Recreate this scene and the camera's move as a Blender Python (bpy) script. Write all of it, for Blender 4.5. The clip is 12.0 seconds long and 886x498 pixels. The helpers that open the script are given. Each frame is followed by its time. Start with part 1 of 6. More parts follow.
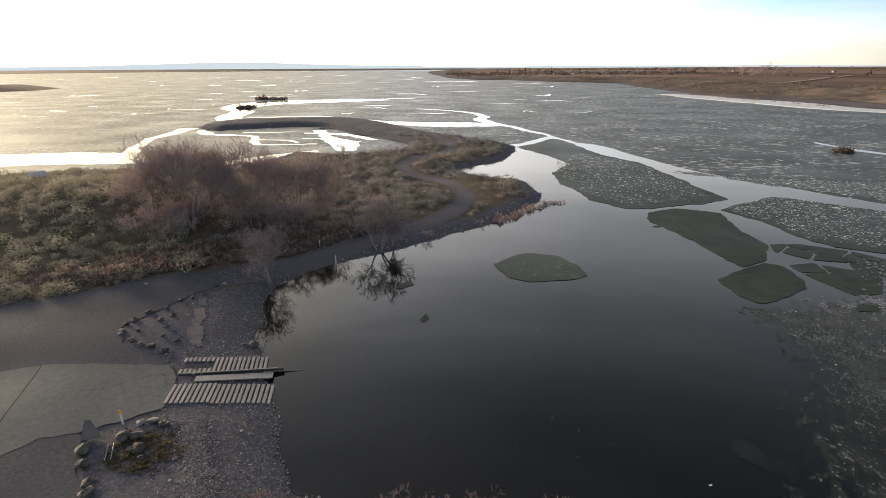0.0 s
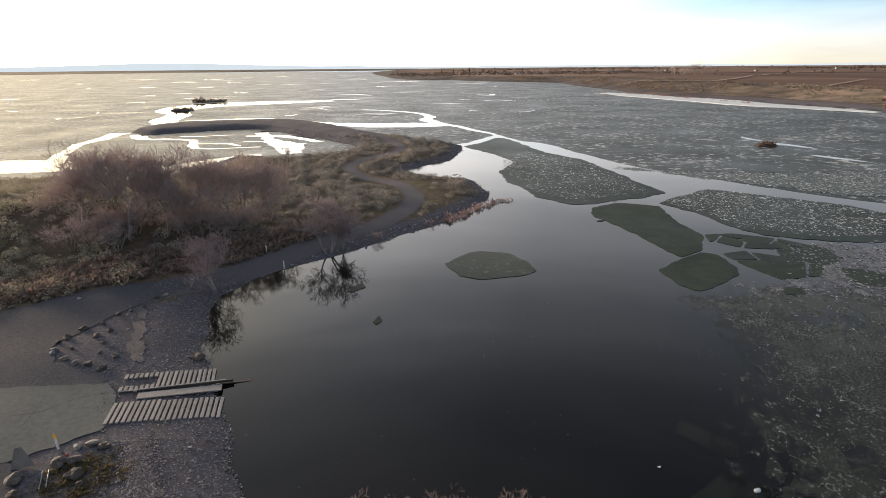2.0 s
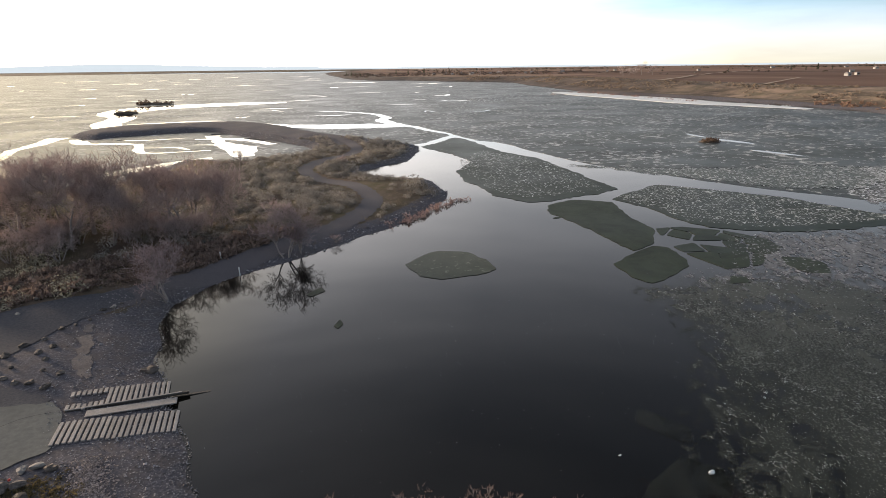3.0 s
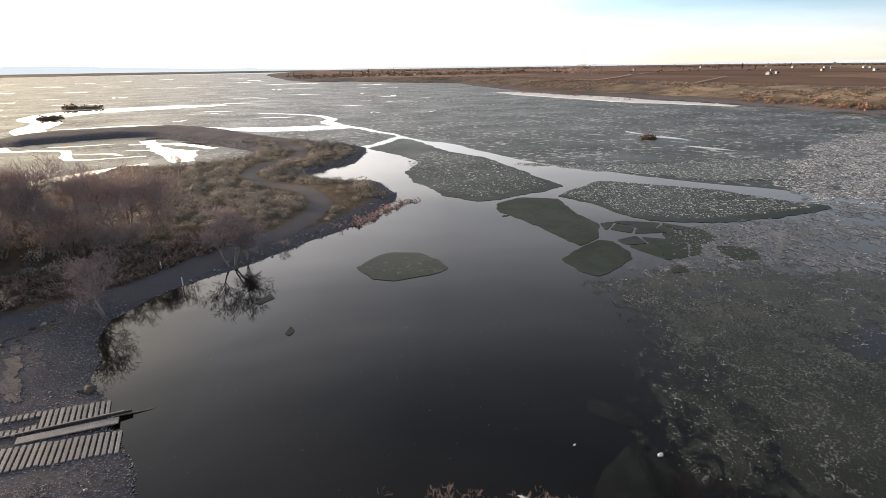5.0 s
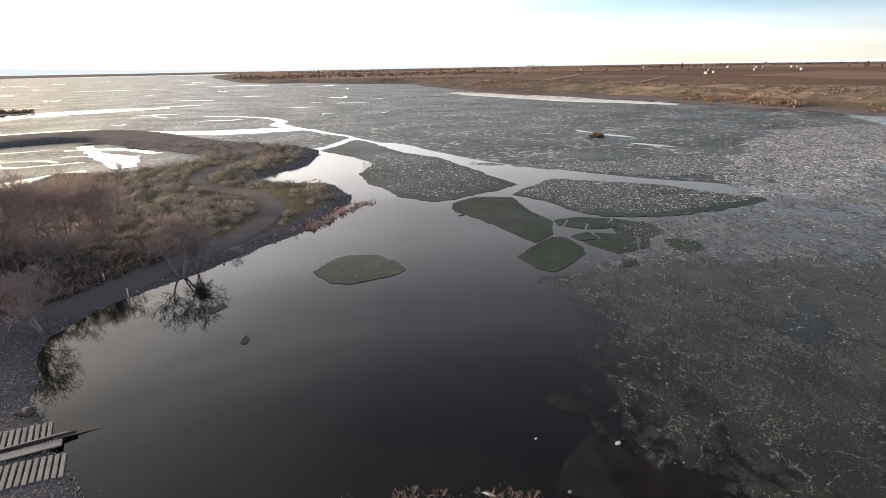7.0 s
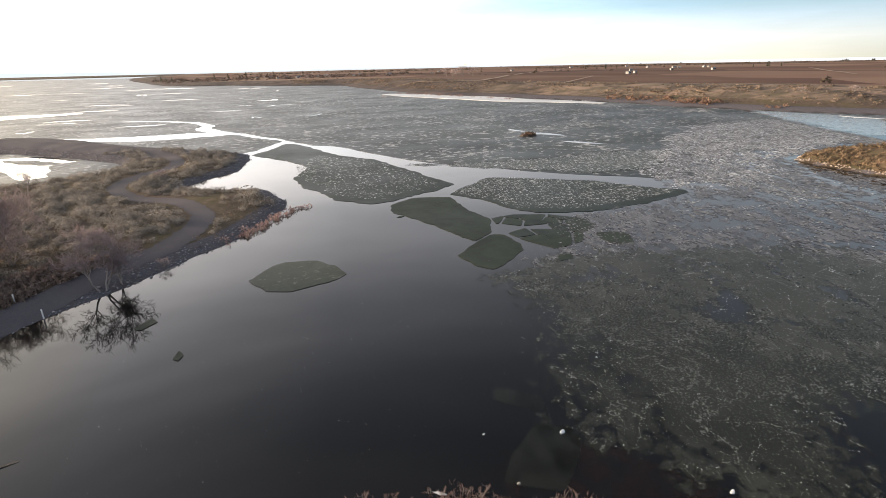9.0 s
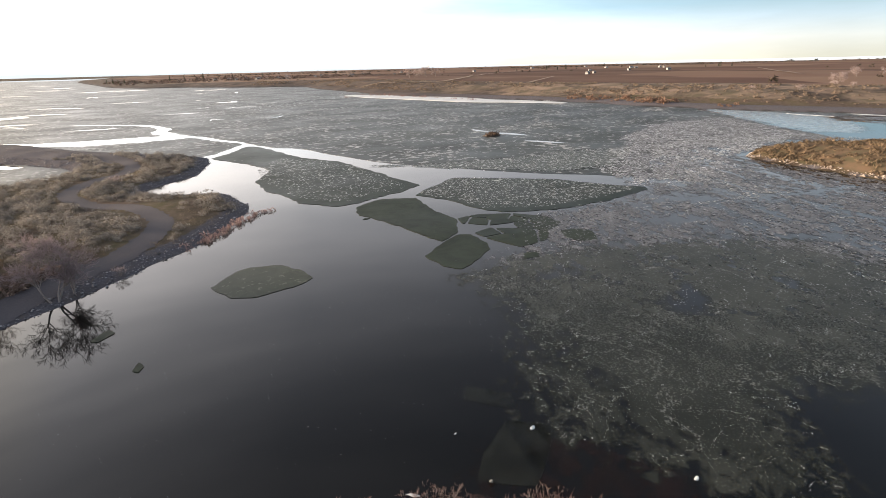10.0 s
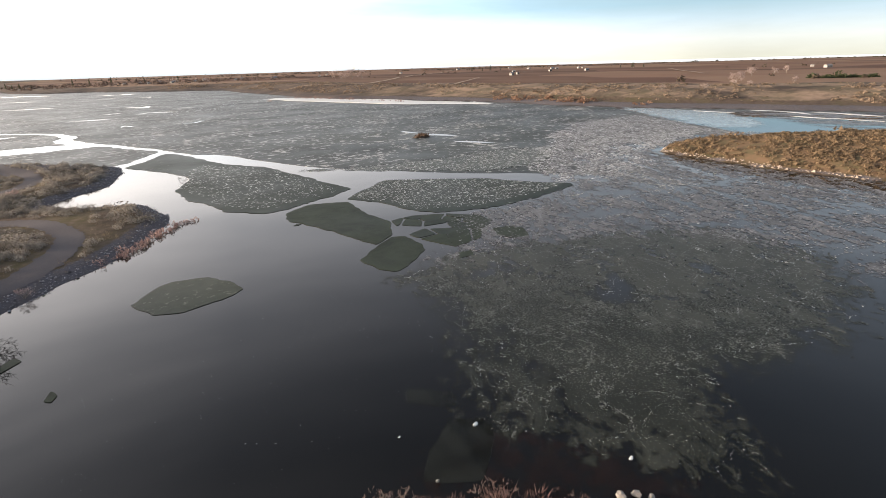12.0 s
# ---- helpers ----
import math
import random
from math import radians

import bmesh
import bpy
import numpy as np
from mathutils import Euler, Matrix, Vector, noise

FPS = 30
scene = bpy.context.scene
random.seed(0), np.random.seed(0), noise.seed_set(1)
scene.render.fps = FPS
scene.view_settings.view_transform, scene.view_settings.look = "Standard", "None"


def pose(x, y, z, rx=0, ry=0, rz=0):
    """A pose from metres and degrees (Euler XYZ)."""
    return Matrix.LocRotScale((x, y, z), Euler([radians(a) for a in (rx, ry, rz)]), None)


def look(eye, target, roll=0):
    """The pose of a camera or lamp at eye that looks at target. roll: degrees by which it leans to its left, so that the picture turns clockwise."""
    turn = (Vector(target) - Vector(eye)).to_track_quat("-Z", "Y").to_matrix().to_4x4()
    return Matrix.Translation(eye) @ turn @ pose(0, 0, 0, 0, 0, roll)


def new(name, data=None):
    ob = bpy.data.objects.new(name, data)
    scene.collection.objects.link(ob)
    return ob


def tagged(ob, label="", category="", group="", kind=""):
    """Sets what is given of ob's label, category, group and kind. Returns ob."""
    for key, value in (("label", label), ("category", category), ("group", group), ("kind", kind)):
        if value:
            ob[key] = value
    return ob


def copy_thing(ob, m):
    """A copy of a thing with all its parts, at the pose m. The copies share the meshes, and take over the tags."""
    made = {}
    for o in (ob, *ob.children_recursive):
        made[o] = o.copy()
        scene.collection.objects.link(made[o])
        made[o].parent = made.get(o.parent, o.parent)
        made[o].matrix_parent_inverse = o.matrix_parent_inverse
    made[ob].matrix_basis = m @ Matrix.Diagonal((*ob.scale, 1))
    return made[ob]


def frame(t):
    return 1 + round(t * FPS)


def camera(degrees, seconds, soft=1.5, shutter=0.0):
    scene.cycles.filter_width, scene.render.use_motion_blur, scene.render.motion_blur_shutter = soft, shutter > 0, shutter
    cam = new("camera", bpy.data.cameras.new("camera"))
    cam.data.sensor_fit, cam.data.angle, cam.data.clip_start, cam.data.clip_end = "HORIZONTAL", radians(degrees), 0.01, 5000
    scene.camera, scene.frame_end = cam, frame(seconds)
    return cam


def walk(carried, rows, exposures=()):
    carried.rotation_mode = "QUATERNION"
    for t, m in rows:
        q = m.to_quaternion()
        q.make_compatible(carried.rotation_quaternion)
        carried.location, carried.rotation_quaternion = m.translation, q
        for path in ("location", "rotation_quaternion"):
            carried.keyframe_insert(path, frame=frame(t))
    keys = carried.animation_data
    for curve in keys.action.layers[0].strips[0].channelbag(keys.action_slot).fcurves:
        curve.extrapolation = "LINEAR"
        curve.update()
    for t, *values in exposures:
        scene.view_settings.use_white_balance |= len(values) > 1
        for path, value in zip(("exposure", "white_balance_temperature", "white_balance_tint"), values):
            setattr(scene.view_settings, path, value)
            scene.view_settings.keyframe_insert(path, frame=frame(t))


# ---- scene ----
cam = camera(80.72, 12.0, soft=0.42)
# yaw, then a roll that follows the yaw slightly; the drone hovers in one place and turns
EYE = (0.0, 0.0, 30.0)
PITCH = -19.43
YAWS = [(0.0, 0.0), (0.5, -0.4), (1.0, -1.48), (1.5, -3.4), (2.0, -5.71), (2.5, -8.03), (3.0, -10.39),
        (5.0, -16.05), (5.5, -17.25), (6.0, -18.43), (6.5, -19.65), (7.0, -21.03), (9.0, -27.96),
        (9.5, -29.86), (10.0, -31.8), (10.5, -33.82), (11.0, -36.01), (11.5, -37.91), (12.0, -39.35)]
walk(cam, [(t, pose(*EYE, 90 + PITCH, 0, a) @ pose(0, 0, 0, 0, 0, -0.25 + 0.033 * a)) for t, a in YAWS],
     exposures=[(0.0, 2.08, 6480, 13), (3.0, 2.20, 6500, 14), (7.0, 2.40, 6660, 15), (12.0, 2.55, 6660, 15)])

# ---- light ----
SUN_AZ, SUN_EL = -51.0, 8.0
world = bpy.data.worlds.new("winter_sky")
scene.world = world
world.use_nodes = True
wn, wl = world.node_tree.nodes, world.node_tree.links
sky = wn.new("ShaderNodeTexSky")
sky.sky_type, sky.sun_disc = "NISHITA", False
sky.sun_elevation, sky.sun_rotation = radians(SUN_EL), radians(SUN_AZ)
sky.air_density, sky.dust_density, sky.ozone_density = 0.8, 1.0, 1.0
bg = wn["Background"]
bg.inputs["Strength"].default_value = 0.06
# thin high cloud veil: thick low down and towards the sun, open blue overhead and away from it
tc = wn.new("ShaderNodeTexCoord")
mp = wn.new("ShaderNodeMapping")
mp.inputs["Scale"].default_value = (1.0, 1.0, 7.0)
wl.new(tc.outputs["Generated"], mp.inputs["Vector"])
cn = wn.new("ShaderNodeTexNoise")
cn.inputs["Scale"].default_value, cn.inputs["Detail"].default_value, cn.inputs["Roughness"].default_value = 1.4, 7, 0.58
wl.new(mp.outputs["Vector"], cn.inputs["Vector"])


def ranged(sock, a0, a1, b0, b1):
    r = wn.new("ShaderNodeMapRange")
    for k, v in (("From Min", a0), ("From Max", a1), ("To Min", b0), ("To Max", b1)):
        r.inputs[k].default_value = v
        wl.new(sock, r.inputs["Value"])
    return r.outputs["Result"]


def times(a, c):
    m = wn.new("ShaderNodeMath")
    m.operation = "MULTIPLY"
    wl.new(a, m.inputs[0])
    wl.new(c, m.inputs[1])
    return m.outputs[0]


sep = wn.new("ShaderNodeSeparateXYZ")
wl.new(tc.outputs["Generated"], sep.inputs[0])
toward = wn.new("ShaderNodeVectorMath")
toward.operation = "DOT_PRODUCT"
wl.new(tc.outputs["Generated"], toward.inputs[0])
toward.inputs[1].default_value = (math.sin(radians(SUN_AZ)), math.cos(radians(SUN_AZ)), 0)
veil = times(ranged(cn.outputs["Fac"], 0.3, 0.72, 0.84, 1.0), ranged(sep.outputs["Z"], 0.04, 0.62, 0.95, 0.72))
tone = wn.new("ShaderNodeValToRGB")
tone.color_ramp.elements[0].position, tone.color_ramp.elements[0].color = 0.26, (0.104, 0.119, 0.130, 1)
tone.color_ramp.elements[1].position, tone.color_ramp.elements[1].color = 1.0, (1.0, 0.85, 0.52, 1)
for p, c in ((0.50, (0.168, 0.175, 0.180, 1)), (0.68, (0.30, 0.298, 0.290, 1)), (0.83, (0.61, 0.585, 0.54, 1))):
    tone.color_ramp.elements.new(p).color = c
wl.new(ranged(toward.outputs["Value"], -1.0, 1.0, 0.0, 1.0), tone.inputs["Fac"])
lift = wn.new("ShaderNodeVectorMath")
lift.operation = "SCALE"
lift.inputs["Scale"].default_value = 25.0
wl.new(tone.outputs["Color"], lift.inputs[0])
low = wn.new("ShaderNodeVectorMath")
low.operation = "SCALE"
wl.new(lift.outputs[0], low.inputs[0])
wl.new(times(ranged(sep.outputs["Z"], 0.08, 0.58, 1.0, 0.31), ranged(cn.outputs["Fac"], 0.32, 0.68, 0.84, 1.16)), low.inputs["Scale"])
cm = wn.new("ShaderNodeMix")
cm.data_type = "RGBA"
wl.new(veil, cm.inputs["Factor"])
wl.new(sky.outputs["Color"], cm.inputs["A"])
# away from the sun the veil opens to pale blue, over a cream band along the horizon
away = ranged(toward.outputs["Value"], 0.80, 0.15, 0.0, 1.0)
clear = wn.new("ShaderNodeMix")
clear.data_type, clear.blend_type = "RGBA", "MULTIPLY"
opening = times(ranged(cn.outputs["Fac"], 0.64, 0.44, 0.85, 1.0), ranged(sep.outputs["Z"], 0.03, 0.085, 0.0, 1.0))
wl.new(times(times(opening, away), ranged(sep.outputs["Z"], 0.10, 0.17, 1.0, 0.0)), clear.inputs["Factor"])
wl.new(low.outputs[0], clear.inputs["A"])
clear.inputs["B"].default_value = (0.44, 0.65, 0.76, 1)
cream = wn.new("ShaderNodeMix")
cream.data_type, cream.blend_type = "RGBA", "MULTIPLY"
wl.new(times(away, ranged(sep.outputs["Z"], 0.0, 0.06, 1.0, 0.0)), cream.inputs["Factor"])
wl.new(clear.outputs["Result"], cream.inputs["A"])
cream.inputs["B"].default_value = (0.95, 0.87, 0.68, 1)
overhead = wn.new("ShaderNodeMix")
overhead.data_type, overhead.blend_type = "RGBA", "MULTIPLY"
wl.new(ranged(sep.outputs["Z"], 0.18, 0.6, 0.0, 1.0), overhead.inputs["Factor"])
wl.new(cream.outputs["Result"], overhead.inputs["A"])
overhead.inputs["B"].default_value = (0.91, 0.97, 1.09, 1)
wl.new(overhead.outputs["Result"], cm.inputs["B"])
wl.new(cm.outputs["Result"], bg.inputs["Color"])

sun = new("sun", bpy.data.lights.new("sun", "SUN"))
sun.data.energy, sun.data.angle, sun.data.color = 1.9, radians(10), (1.0, 0.78, 0.56)
sa, se = radians(SUN_AZ), radians(SUN_EL)
SUN_DIR = Vector((math.sin(sa) * math.cos(se), math.cos(sa) * math.cos(se), math.sin(se)))
sun.matrix_world = look(SUN_DIR * 100, (0, 0, 0))


# ---- materials ----
def ramp(nodes, links, fac, stops):
    r = nodes.new("ShaderNodeValToRGB")
    el = r.color_ramp.elements
    while len(el) < len(stops):
        el.new(0.5)
    for e, (p, c) in zip(el, stops):
        e.position, e.color = p, (*c, 1) if len(c) == 3 else c
    links.new(fac, r.inputs["Fac"])
    return r.outputs["Color"]


def noise_node(nodes, links, scale, detail=5, rough=0.55, stretch=(1, 1, 1), space="Object", distort=0.0):
    tcn = nodes.new("ShaderNodeTexCoord")
    m = nodes.new("ShaderNodeMapping")
    m.inputs["Scale"].default_value = stretch
    links.new(tcn.outputs[space], m.inputs["Vector"])
    n = nodes.new("ShaderNodeTexNoise")
    n.inputs["Scale"].default_value, n.inputs["Detail"].default_value = scale, detail
    n.inputs["Roughness"].default_value, n.inputs["Distortion"].default_value = rough, distort
    links.new(m.outputs["Vector"], n.inputs["Vector"])
    return n.outputs["Fac"]


def mix(nodes, links, fac, a, b):
    m = nodes.new("ShaderNodeMix")
    m.data_type = "RGBA"
    for sock, v in ((m.inputs["Factor"], fac), (m.inputs["A"], a), (m.inputs["B"], b)):
        if isinstance(v, (tuple, list)):
            sock.default_value = (*v, 1)
        elif isinstance(v, float):
            sock.default_value = v
        else:
            links.new(v, sock)
    return m.outputs["Result"]


def math_node(nodes, links, op, a, b=0.0, clamp=False):
    m = nodes.new("ShaderNodeMath")
    m.operation, m.use_clamp = op, clamp
    for i, v in enumerate((a, b)):
        if isinstance(v, (float, int)):
            m.inputs[i].default_value = v
        else:
            links.new(v, m.inputs[i])
    return m.outputs[0]


def material(name, rough=0.9):
    m = bpy.data.materials.new(name)
    m.use_nodes = True
    b = m.node_tree.nodes["Principled BSDF"]
    b.inputs["Roughness"].default_value = rough
    return m, m.node_tree.nodes, m.node_tree.links, b


def bump(nodes, links, b, height, strength, distance=0.1):
    bp = nodes.new("ShaderNodeBump")
    bp.inputs["Strength"].default_value, bp.inputs["Distance"].default_value = strength, distance
    links.new(height, bp.inputs["Height"])
    links.new(bp.outputs["Normal"], b.inputs["Normal"])


def speckled(name, c0, c1, c2, coarse, fine, rough=0.9, bumped=0.5, dist=0.05, stretch=(1, 1, 1), spec=0.3, vary=0.0):
    """Three tones by a coarse and a fine noise, with a bump."""
    m, n, l, b = material(name, rough)
    f1 = noise_node(n, l, coarse, 4, 0.55, stretch)
    f2 = noise_node(n, l, fine, 6, 0.65, stretch)
    base = ramp(n, l, f1, [(0.3, c0), (0.7, c1)])
    f3 = math_node(n, l, "MULTIPLY_ADD", f2, 2.2)
    f3.node.inputs[2].default_value = -0.75
    col = mix(n, l, math_node(n, l, "MAXIMUM", f3, 0.0, True), base, c2)
    if vary:
        oi = n.new("ShaderNodeObjectInfo")
        v = math_node(n, l, "MULTIPLY_ADD", oi.outputs["Random"], vary)
        v.node.inputs[2].default_value = 1 - vary / 2
        hs = n.new("ShaderNodeHueSaturation")
        l.new(v, hs.inputs["Value"])
        l.new(col, hs.inputs["Color"])
        col = hs.outputs["Color"]
    l.new(col, b.inputs["Base Color"])
    b.inputs["Specular IOR Level"].default_value = spec
    bump(n, l, b, f2, bumped, dist)
    return m


def leafy(name, c0, c1, rough=0.9, thin=0.3, by_bush=False):
    """Foliage and twigs: a tone for each piece of a joined mesh."""
    m, n, l, b = material(name, rough)
    gi = n.new("ShaderNodeNewGeometry")
    fac = gi.outputs["Random Per Island"]
    if by_bush:
        at = n.new("ShaderNodeAttribute")
        at.attribute_name = "tone"
        fac = math_node(n, l, "ADD", math_node(n, l, "MULTIPLY", fac, 0.4), math_node(n, l, "MULTIPLY", at.outputs["Fac"], 0.6))
    l.new(ramp(n, l, fac, [(0.0, c0), (1.0, c1)]), b.inputs["Base Color"])
    b.inputs["Specular IOR Level"].default_value = 0.15
    if thin:
        # low sun shines through leaves and fine twigs
        tl = n.new("ShaderNodeBsdfTranslucent")
        l.new(b.inputs["Base Color"].links[0].from_socket, tl.inputs["Color"])
        mx = n.new("ShaderNodeMixShader")
        mx.inputs[0].default_value = thin
        l.new(b.outputs[0], mx.inputs[1])
        l.new(tl.outputs[0], mx.inputs[2])
        l.new(mx.outputs[0], n["Material Output"].inputs["Surface"])
    return m


def water_material():
    """Still, murky lake water: a dark olive body under a mirror."""
    m, n, l, b = material("lake_water", 0.0)
    body = noise_node(n, l, 0.05, 4, 0.55)
    l.new(ramp(n, l, body, [(0.3, (0.0036, 0.0034, 0.0027)), (0.7, (0.0062, 0.0056, 0.0042))]), b.inputs["Base Color"])
    b.inputs["IOR"].default_value = 1.333
    b.inputs["Specular IOR Level"].default_value = 0.45
    return m


def ice_material(name, dark, pale, frost, amount, scale=0.5, stretch=(1, 1, 1), rough=0.4, alpha=1.0, gloss=0.3):
    """Grey-green lake ice: slow tone changes, and frost specks past a threshold."""
    m, n, l, b = material(name, rough)
    slow = noise_node(n, l, 0.03, 5, 0.6, stretch)
    speck = noise_node(n, l, scale, 7, 0.68, stretch, distort=0.4)
    base = ramp(n, l, slow, [(0.35, dark), (0.68, pale)])
    wide = noise_node(n, l, scale * 0.13, 3, 0.5, stretch)
    mott = noise_node(n, l, 0.22, 8, 0.72, stretch, distort=0.8)
    base = mix(n, l, ramp(n, l, mott, [(0.42, (0, 0, 0)), (0.62, (1, 1, 1))]), base, tuple(c * 0.55 for c in dark))
    # broad fields of paler and darker ice
    patch = noise_node(n, l, 0.010, 5, 0.6, (1, 1.5, 1), distort=0.7)
    base = mix(n, l, ramp(n, l, patch, [(0.42, (0, 0, 0)), (0.66, (0.6, 0.6, 0.6))]), base, tuple(c * 1.35 for c in pale))
    s = math_node(n, l, "ADD", speck, math_node(n, l, "MULTIPLY", math_node(n, l, "SUBTRACT", wide, 0.5), 0.3))
    mr = n.new("ShaderNodeMapRange")
    mr.inputs["From Min"].default_value, mr.inputs["From Max"].default_value = amount, amount + 0.035
    l.new(s, mr.inputs["Value"])
    l.new(mix(n, l, mr.outputs["Result"], base, frost), b.inputs["Base Color"])
    rr = n.new("ShaderNodeMapRange")
    l.new(math_node(n, l, "MULTIPLY_ADD", slow, 0.5), rr.inputs["To Min"])
    rr.inputs["To Min"].links[0].from_node.inputs[2].default_value = rough - 0.25
    rr.inputs["To Max"].default_value = 0.8
    l.new(mr.outputs["Result"], rr.inputs["Value"])
    l.new(rr.outputs["Result"], b.inputs["Roughness"])
    b.inputs["IOR"].default_value = 1.31
    b.inputs["Specular IOR Level"].default_value = gloss
    b.inputs["Alpha"].default_value = alpha
    bump(n, l, b, speck, 0.25, 0.03)
    return m


def open_ice_material(name, dark, pale, frost, along, stretch, grain, most, veins, grit, rough=0.42, gloss=0.3, fray=1.7):
    """Thin or broken ice: a film that frays into open water by the mesh's cover layer, with white cracks."""
    m, n, l, b = material(name, rough)

    def drawn(scale, detail, roughness, pull, distort=0.0):
        tcn, mp2, nz = n.new("ShaderNodeTexCoord"), n.new("ShaderNodeMapping"), n.new("ShaderNodeTexNoise")
        mp2.vector_type = "TEXTURE"
        mp2.inputs["Rotation"].default_value = (0, 0, along)
        mp2.inputs["Scale"].default_value = (pull, 1, 1)
        l.new(tcn.outputs["Object"], mp2.inputs["Vector"])
        l.new(mp2.outputs["Vector"], nz.inputs["Vector"])
        nz.inputs["Scale"].default_value, nz.inputs["Detail"].default_value = scale, detail
        nz.inputs["Roughness"].default_value, nz.inputs["Distortion"].default_value = roughness, distort
        return nz.outputs["Fac"]

    def band(v, a, c):
        mr = n.new("ShaderNodeMapRange")
        mr.interpolation_type = "SMOOTHSTEP"
        mr.inputs["From Min"].default_value, mr.inputs["From Max"].default_value = a, c
        l.new(v, mr.inputs["Value"])
        return mr.outputs["Result"]
    cov = n.new("ShaderNodeAttribute")
    cov.attribute_name = "cover"
    broad, fine, speck = drawn(0.16, 6, 0.6, stretch), drawn(grain, 8, 0.72, stretch, 0.5), drawn(grain * 6.0, 5, 0.7, 1 + (stretch - 1) * 0.4)
    s = math_node(n, l, "ADD", cov.outputs["Fac"], math_node(n, l, "MULTIPLY", math_node(n, l, "SUBTRACT", fine, 0.5), fray))
    l.new(math_node(n, l, "MULTIPLY", band(s, -0.08, 0.22), most), b.inputs["Alpha"])
    base = mix(n, l, band(broad, 0.36, 0.66), dark, pale)
    base = mix(n, l, band(speck, 0.44, 0.70), base, tuple(c * grit for c in pale))
    # broken white lines along cracks
    line = drawn(0.13, 5, 0.62, 1 + (stretch - 1) * 0.3, 0.6)
    near = math_node(n, l, "SUBTRACT", 1.0, band(math_node(n, l, "ABSOLUTE", math_node(n, l, "SUBTRACT", line, 0.5)), 0.003, 0.016))
    white = math_node(n, l, "MULTIPLY", near, band(speck, 0.47, 0.60))
    loose = math_node(n, l, "MULTIPLY", band(speck, 0.68, 0.76), 0.5)
    white = math_node(n, l, "MAXIMUM", math_node(n, l, "MULTIPLY", white, veins), loose)
    l.new(mix(n, l, white, base, frost), b.inputs["Base Color"])
    b.inputs["IOR"].default_value = 1.31
    b.inputs["Specular IOR Level"].default_value = gloss
    bump(n, l, b, fine, 0.2, 0.03)
    return m


def ground_material():
    """Dry grass, gravel beach, ploughed field and lake bed, laid out by the mesh's own zone layers."""
    m, n, l, b = material("winter_ground", 0.95)
    b.inputs["Specular IOR Level"].default_value = 0.05

    def zone(name):
        a = n.new("ShaderNodeAttribute")
        a.attribute_name = name
        return a.outputs["Fac"]
    slow, mid, fine = noise_node(n, l, 0.06, 5, 0.6), noise_node(n, l, 0.5, 6, 0.65), noise_node(n, l, 4.0, 6, 0.7)
    grass = mix(n, l, ramp(n, l, slow, [(0.42, (0, 0, 0)), (0.62, (1, 1, 1))]), (0.074, 0.056, 0.047), (0.078, 0.068, 0.038))
    grass = mix(n, l, ramp(n, l, mid, [(0.4, (0, 0, 0)), (0.7, (1, 1, 1))]), grass, (0.125, 0.096, 0.074))
    stone = ramp(n, l, fine, [(0.30, (0.044, 0.043, 0.050)), (0.55, (0.098, 0.094, 0.106)), (0.72, (0.24, 0.232, 0.25))])
    stone = mix(n, l, ramp(n, l, mid, [(0.45, (0, 0, 0)), (0.75, (1, 1, 1))]), stone, (0.094, 0.080, 0.074))
    far = noise_node(n, l, 0.0045, 6, 0.6, (1, 0.5, 1))
    # ploughed and stubble parcels with straight bounds
    tcn, mpf, vor = n.new("ShaderNodeTexCoord"), n.new("ShaderNodeMapping"), n.new("ShaderNodeTexVoronoi")
    mpf.inputs["Rotation"].default_value, mpf.inputs["Scale"].default_value = (0, 0, -0.75), (1.0, 0.45, 1)
    l.new(tcn.outputs["Object"], mpf.inputs["Vector"])
    l.new(mpf.outputs["Vector"], vor.inputs["Vector"])
    vor.inputs["Scale"].default_value = 0.0042
    parcel = n.new("ShaderNodeSeparateColor")
    l.new(vor.outputs["Color"], parcel.inputs[0])
    field = ramp(n, l, parcel.outputs[0], [(0.0, (0.070, 0.042, 0.034)), (0.4, (0.115, 0.067, 0.050)), (0.7, (0.160, 0.098, 0.072)), (1.0, (0.21, 0.145, 0.105))])
    field = mix(n, l, ramp(n, l, far, [(0.42, (0, 0, 0)), (0.66, (0.6, 0.6, 0.6))]), field, (0.20, 0.14, 0.10))
    bed = ramp(n, l, mid, [(0.35, (0.011, 0.010, 0.006)), (0.7, (0.020, 0.017, 0.010))])
    edge = math_node(n, l, "MULTIPLY", math_node(n, l, "SUBTRACT", mid, 0.5), 0.9)

    def mask(name):
        v = math_node(n, l, "ADD", zone(name), edge)
        return ramp(n, l, v, [(0.4, (0, 0, 0)), (0.6, (1, 1, 1))])
    col = mix(n, l, mask("gravel"), grass, stone)
    tan = mix(n, l, ramp(n, l, slow, [(0.38, (0, 0, 0)), (0.62, (1, 1, 1))]), (0.105, 0.090, 0.064), (0.235, 0.175, 0.135))
    tan = mix(n, l, ramp(n, l, noise_node(n, l, 0.022, 7, 0.68, (1, 1, 4), distort=0.8), [(0.47, (0, 0, 0)), (0.62, (1, 1, 1))]), tan, (0.058, 0.048, 0.042))
    col = mix(n, l, mask("tan"), col, tan)
    # darker northern brush; part of its dark tone is the backlit side painted in
    backlit_heath = mix(n, l, ramp(n, l, noise_node(n, l, 0.03, 6, 0.65), [(0.42, (0, 0, 0)), (0.60, (1, 1, 1))]), (0.060, 0.050, 0.046), (0.105, 0.082, 0.068))
    backlit_heath = mix(n, l, zone("backlit_heath"), col, backlit_heath)
    col = mix(n, l, 0.8, col, backlit_heath)
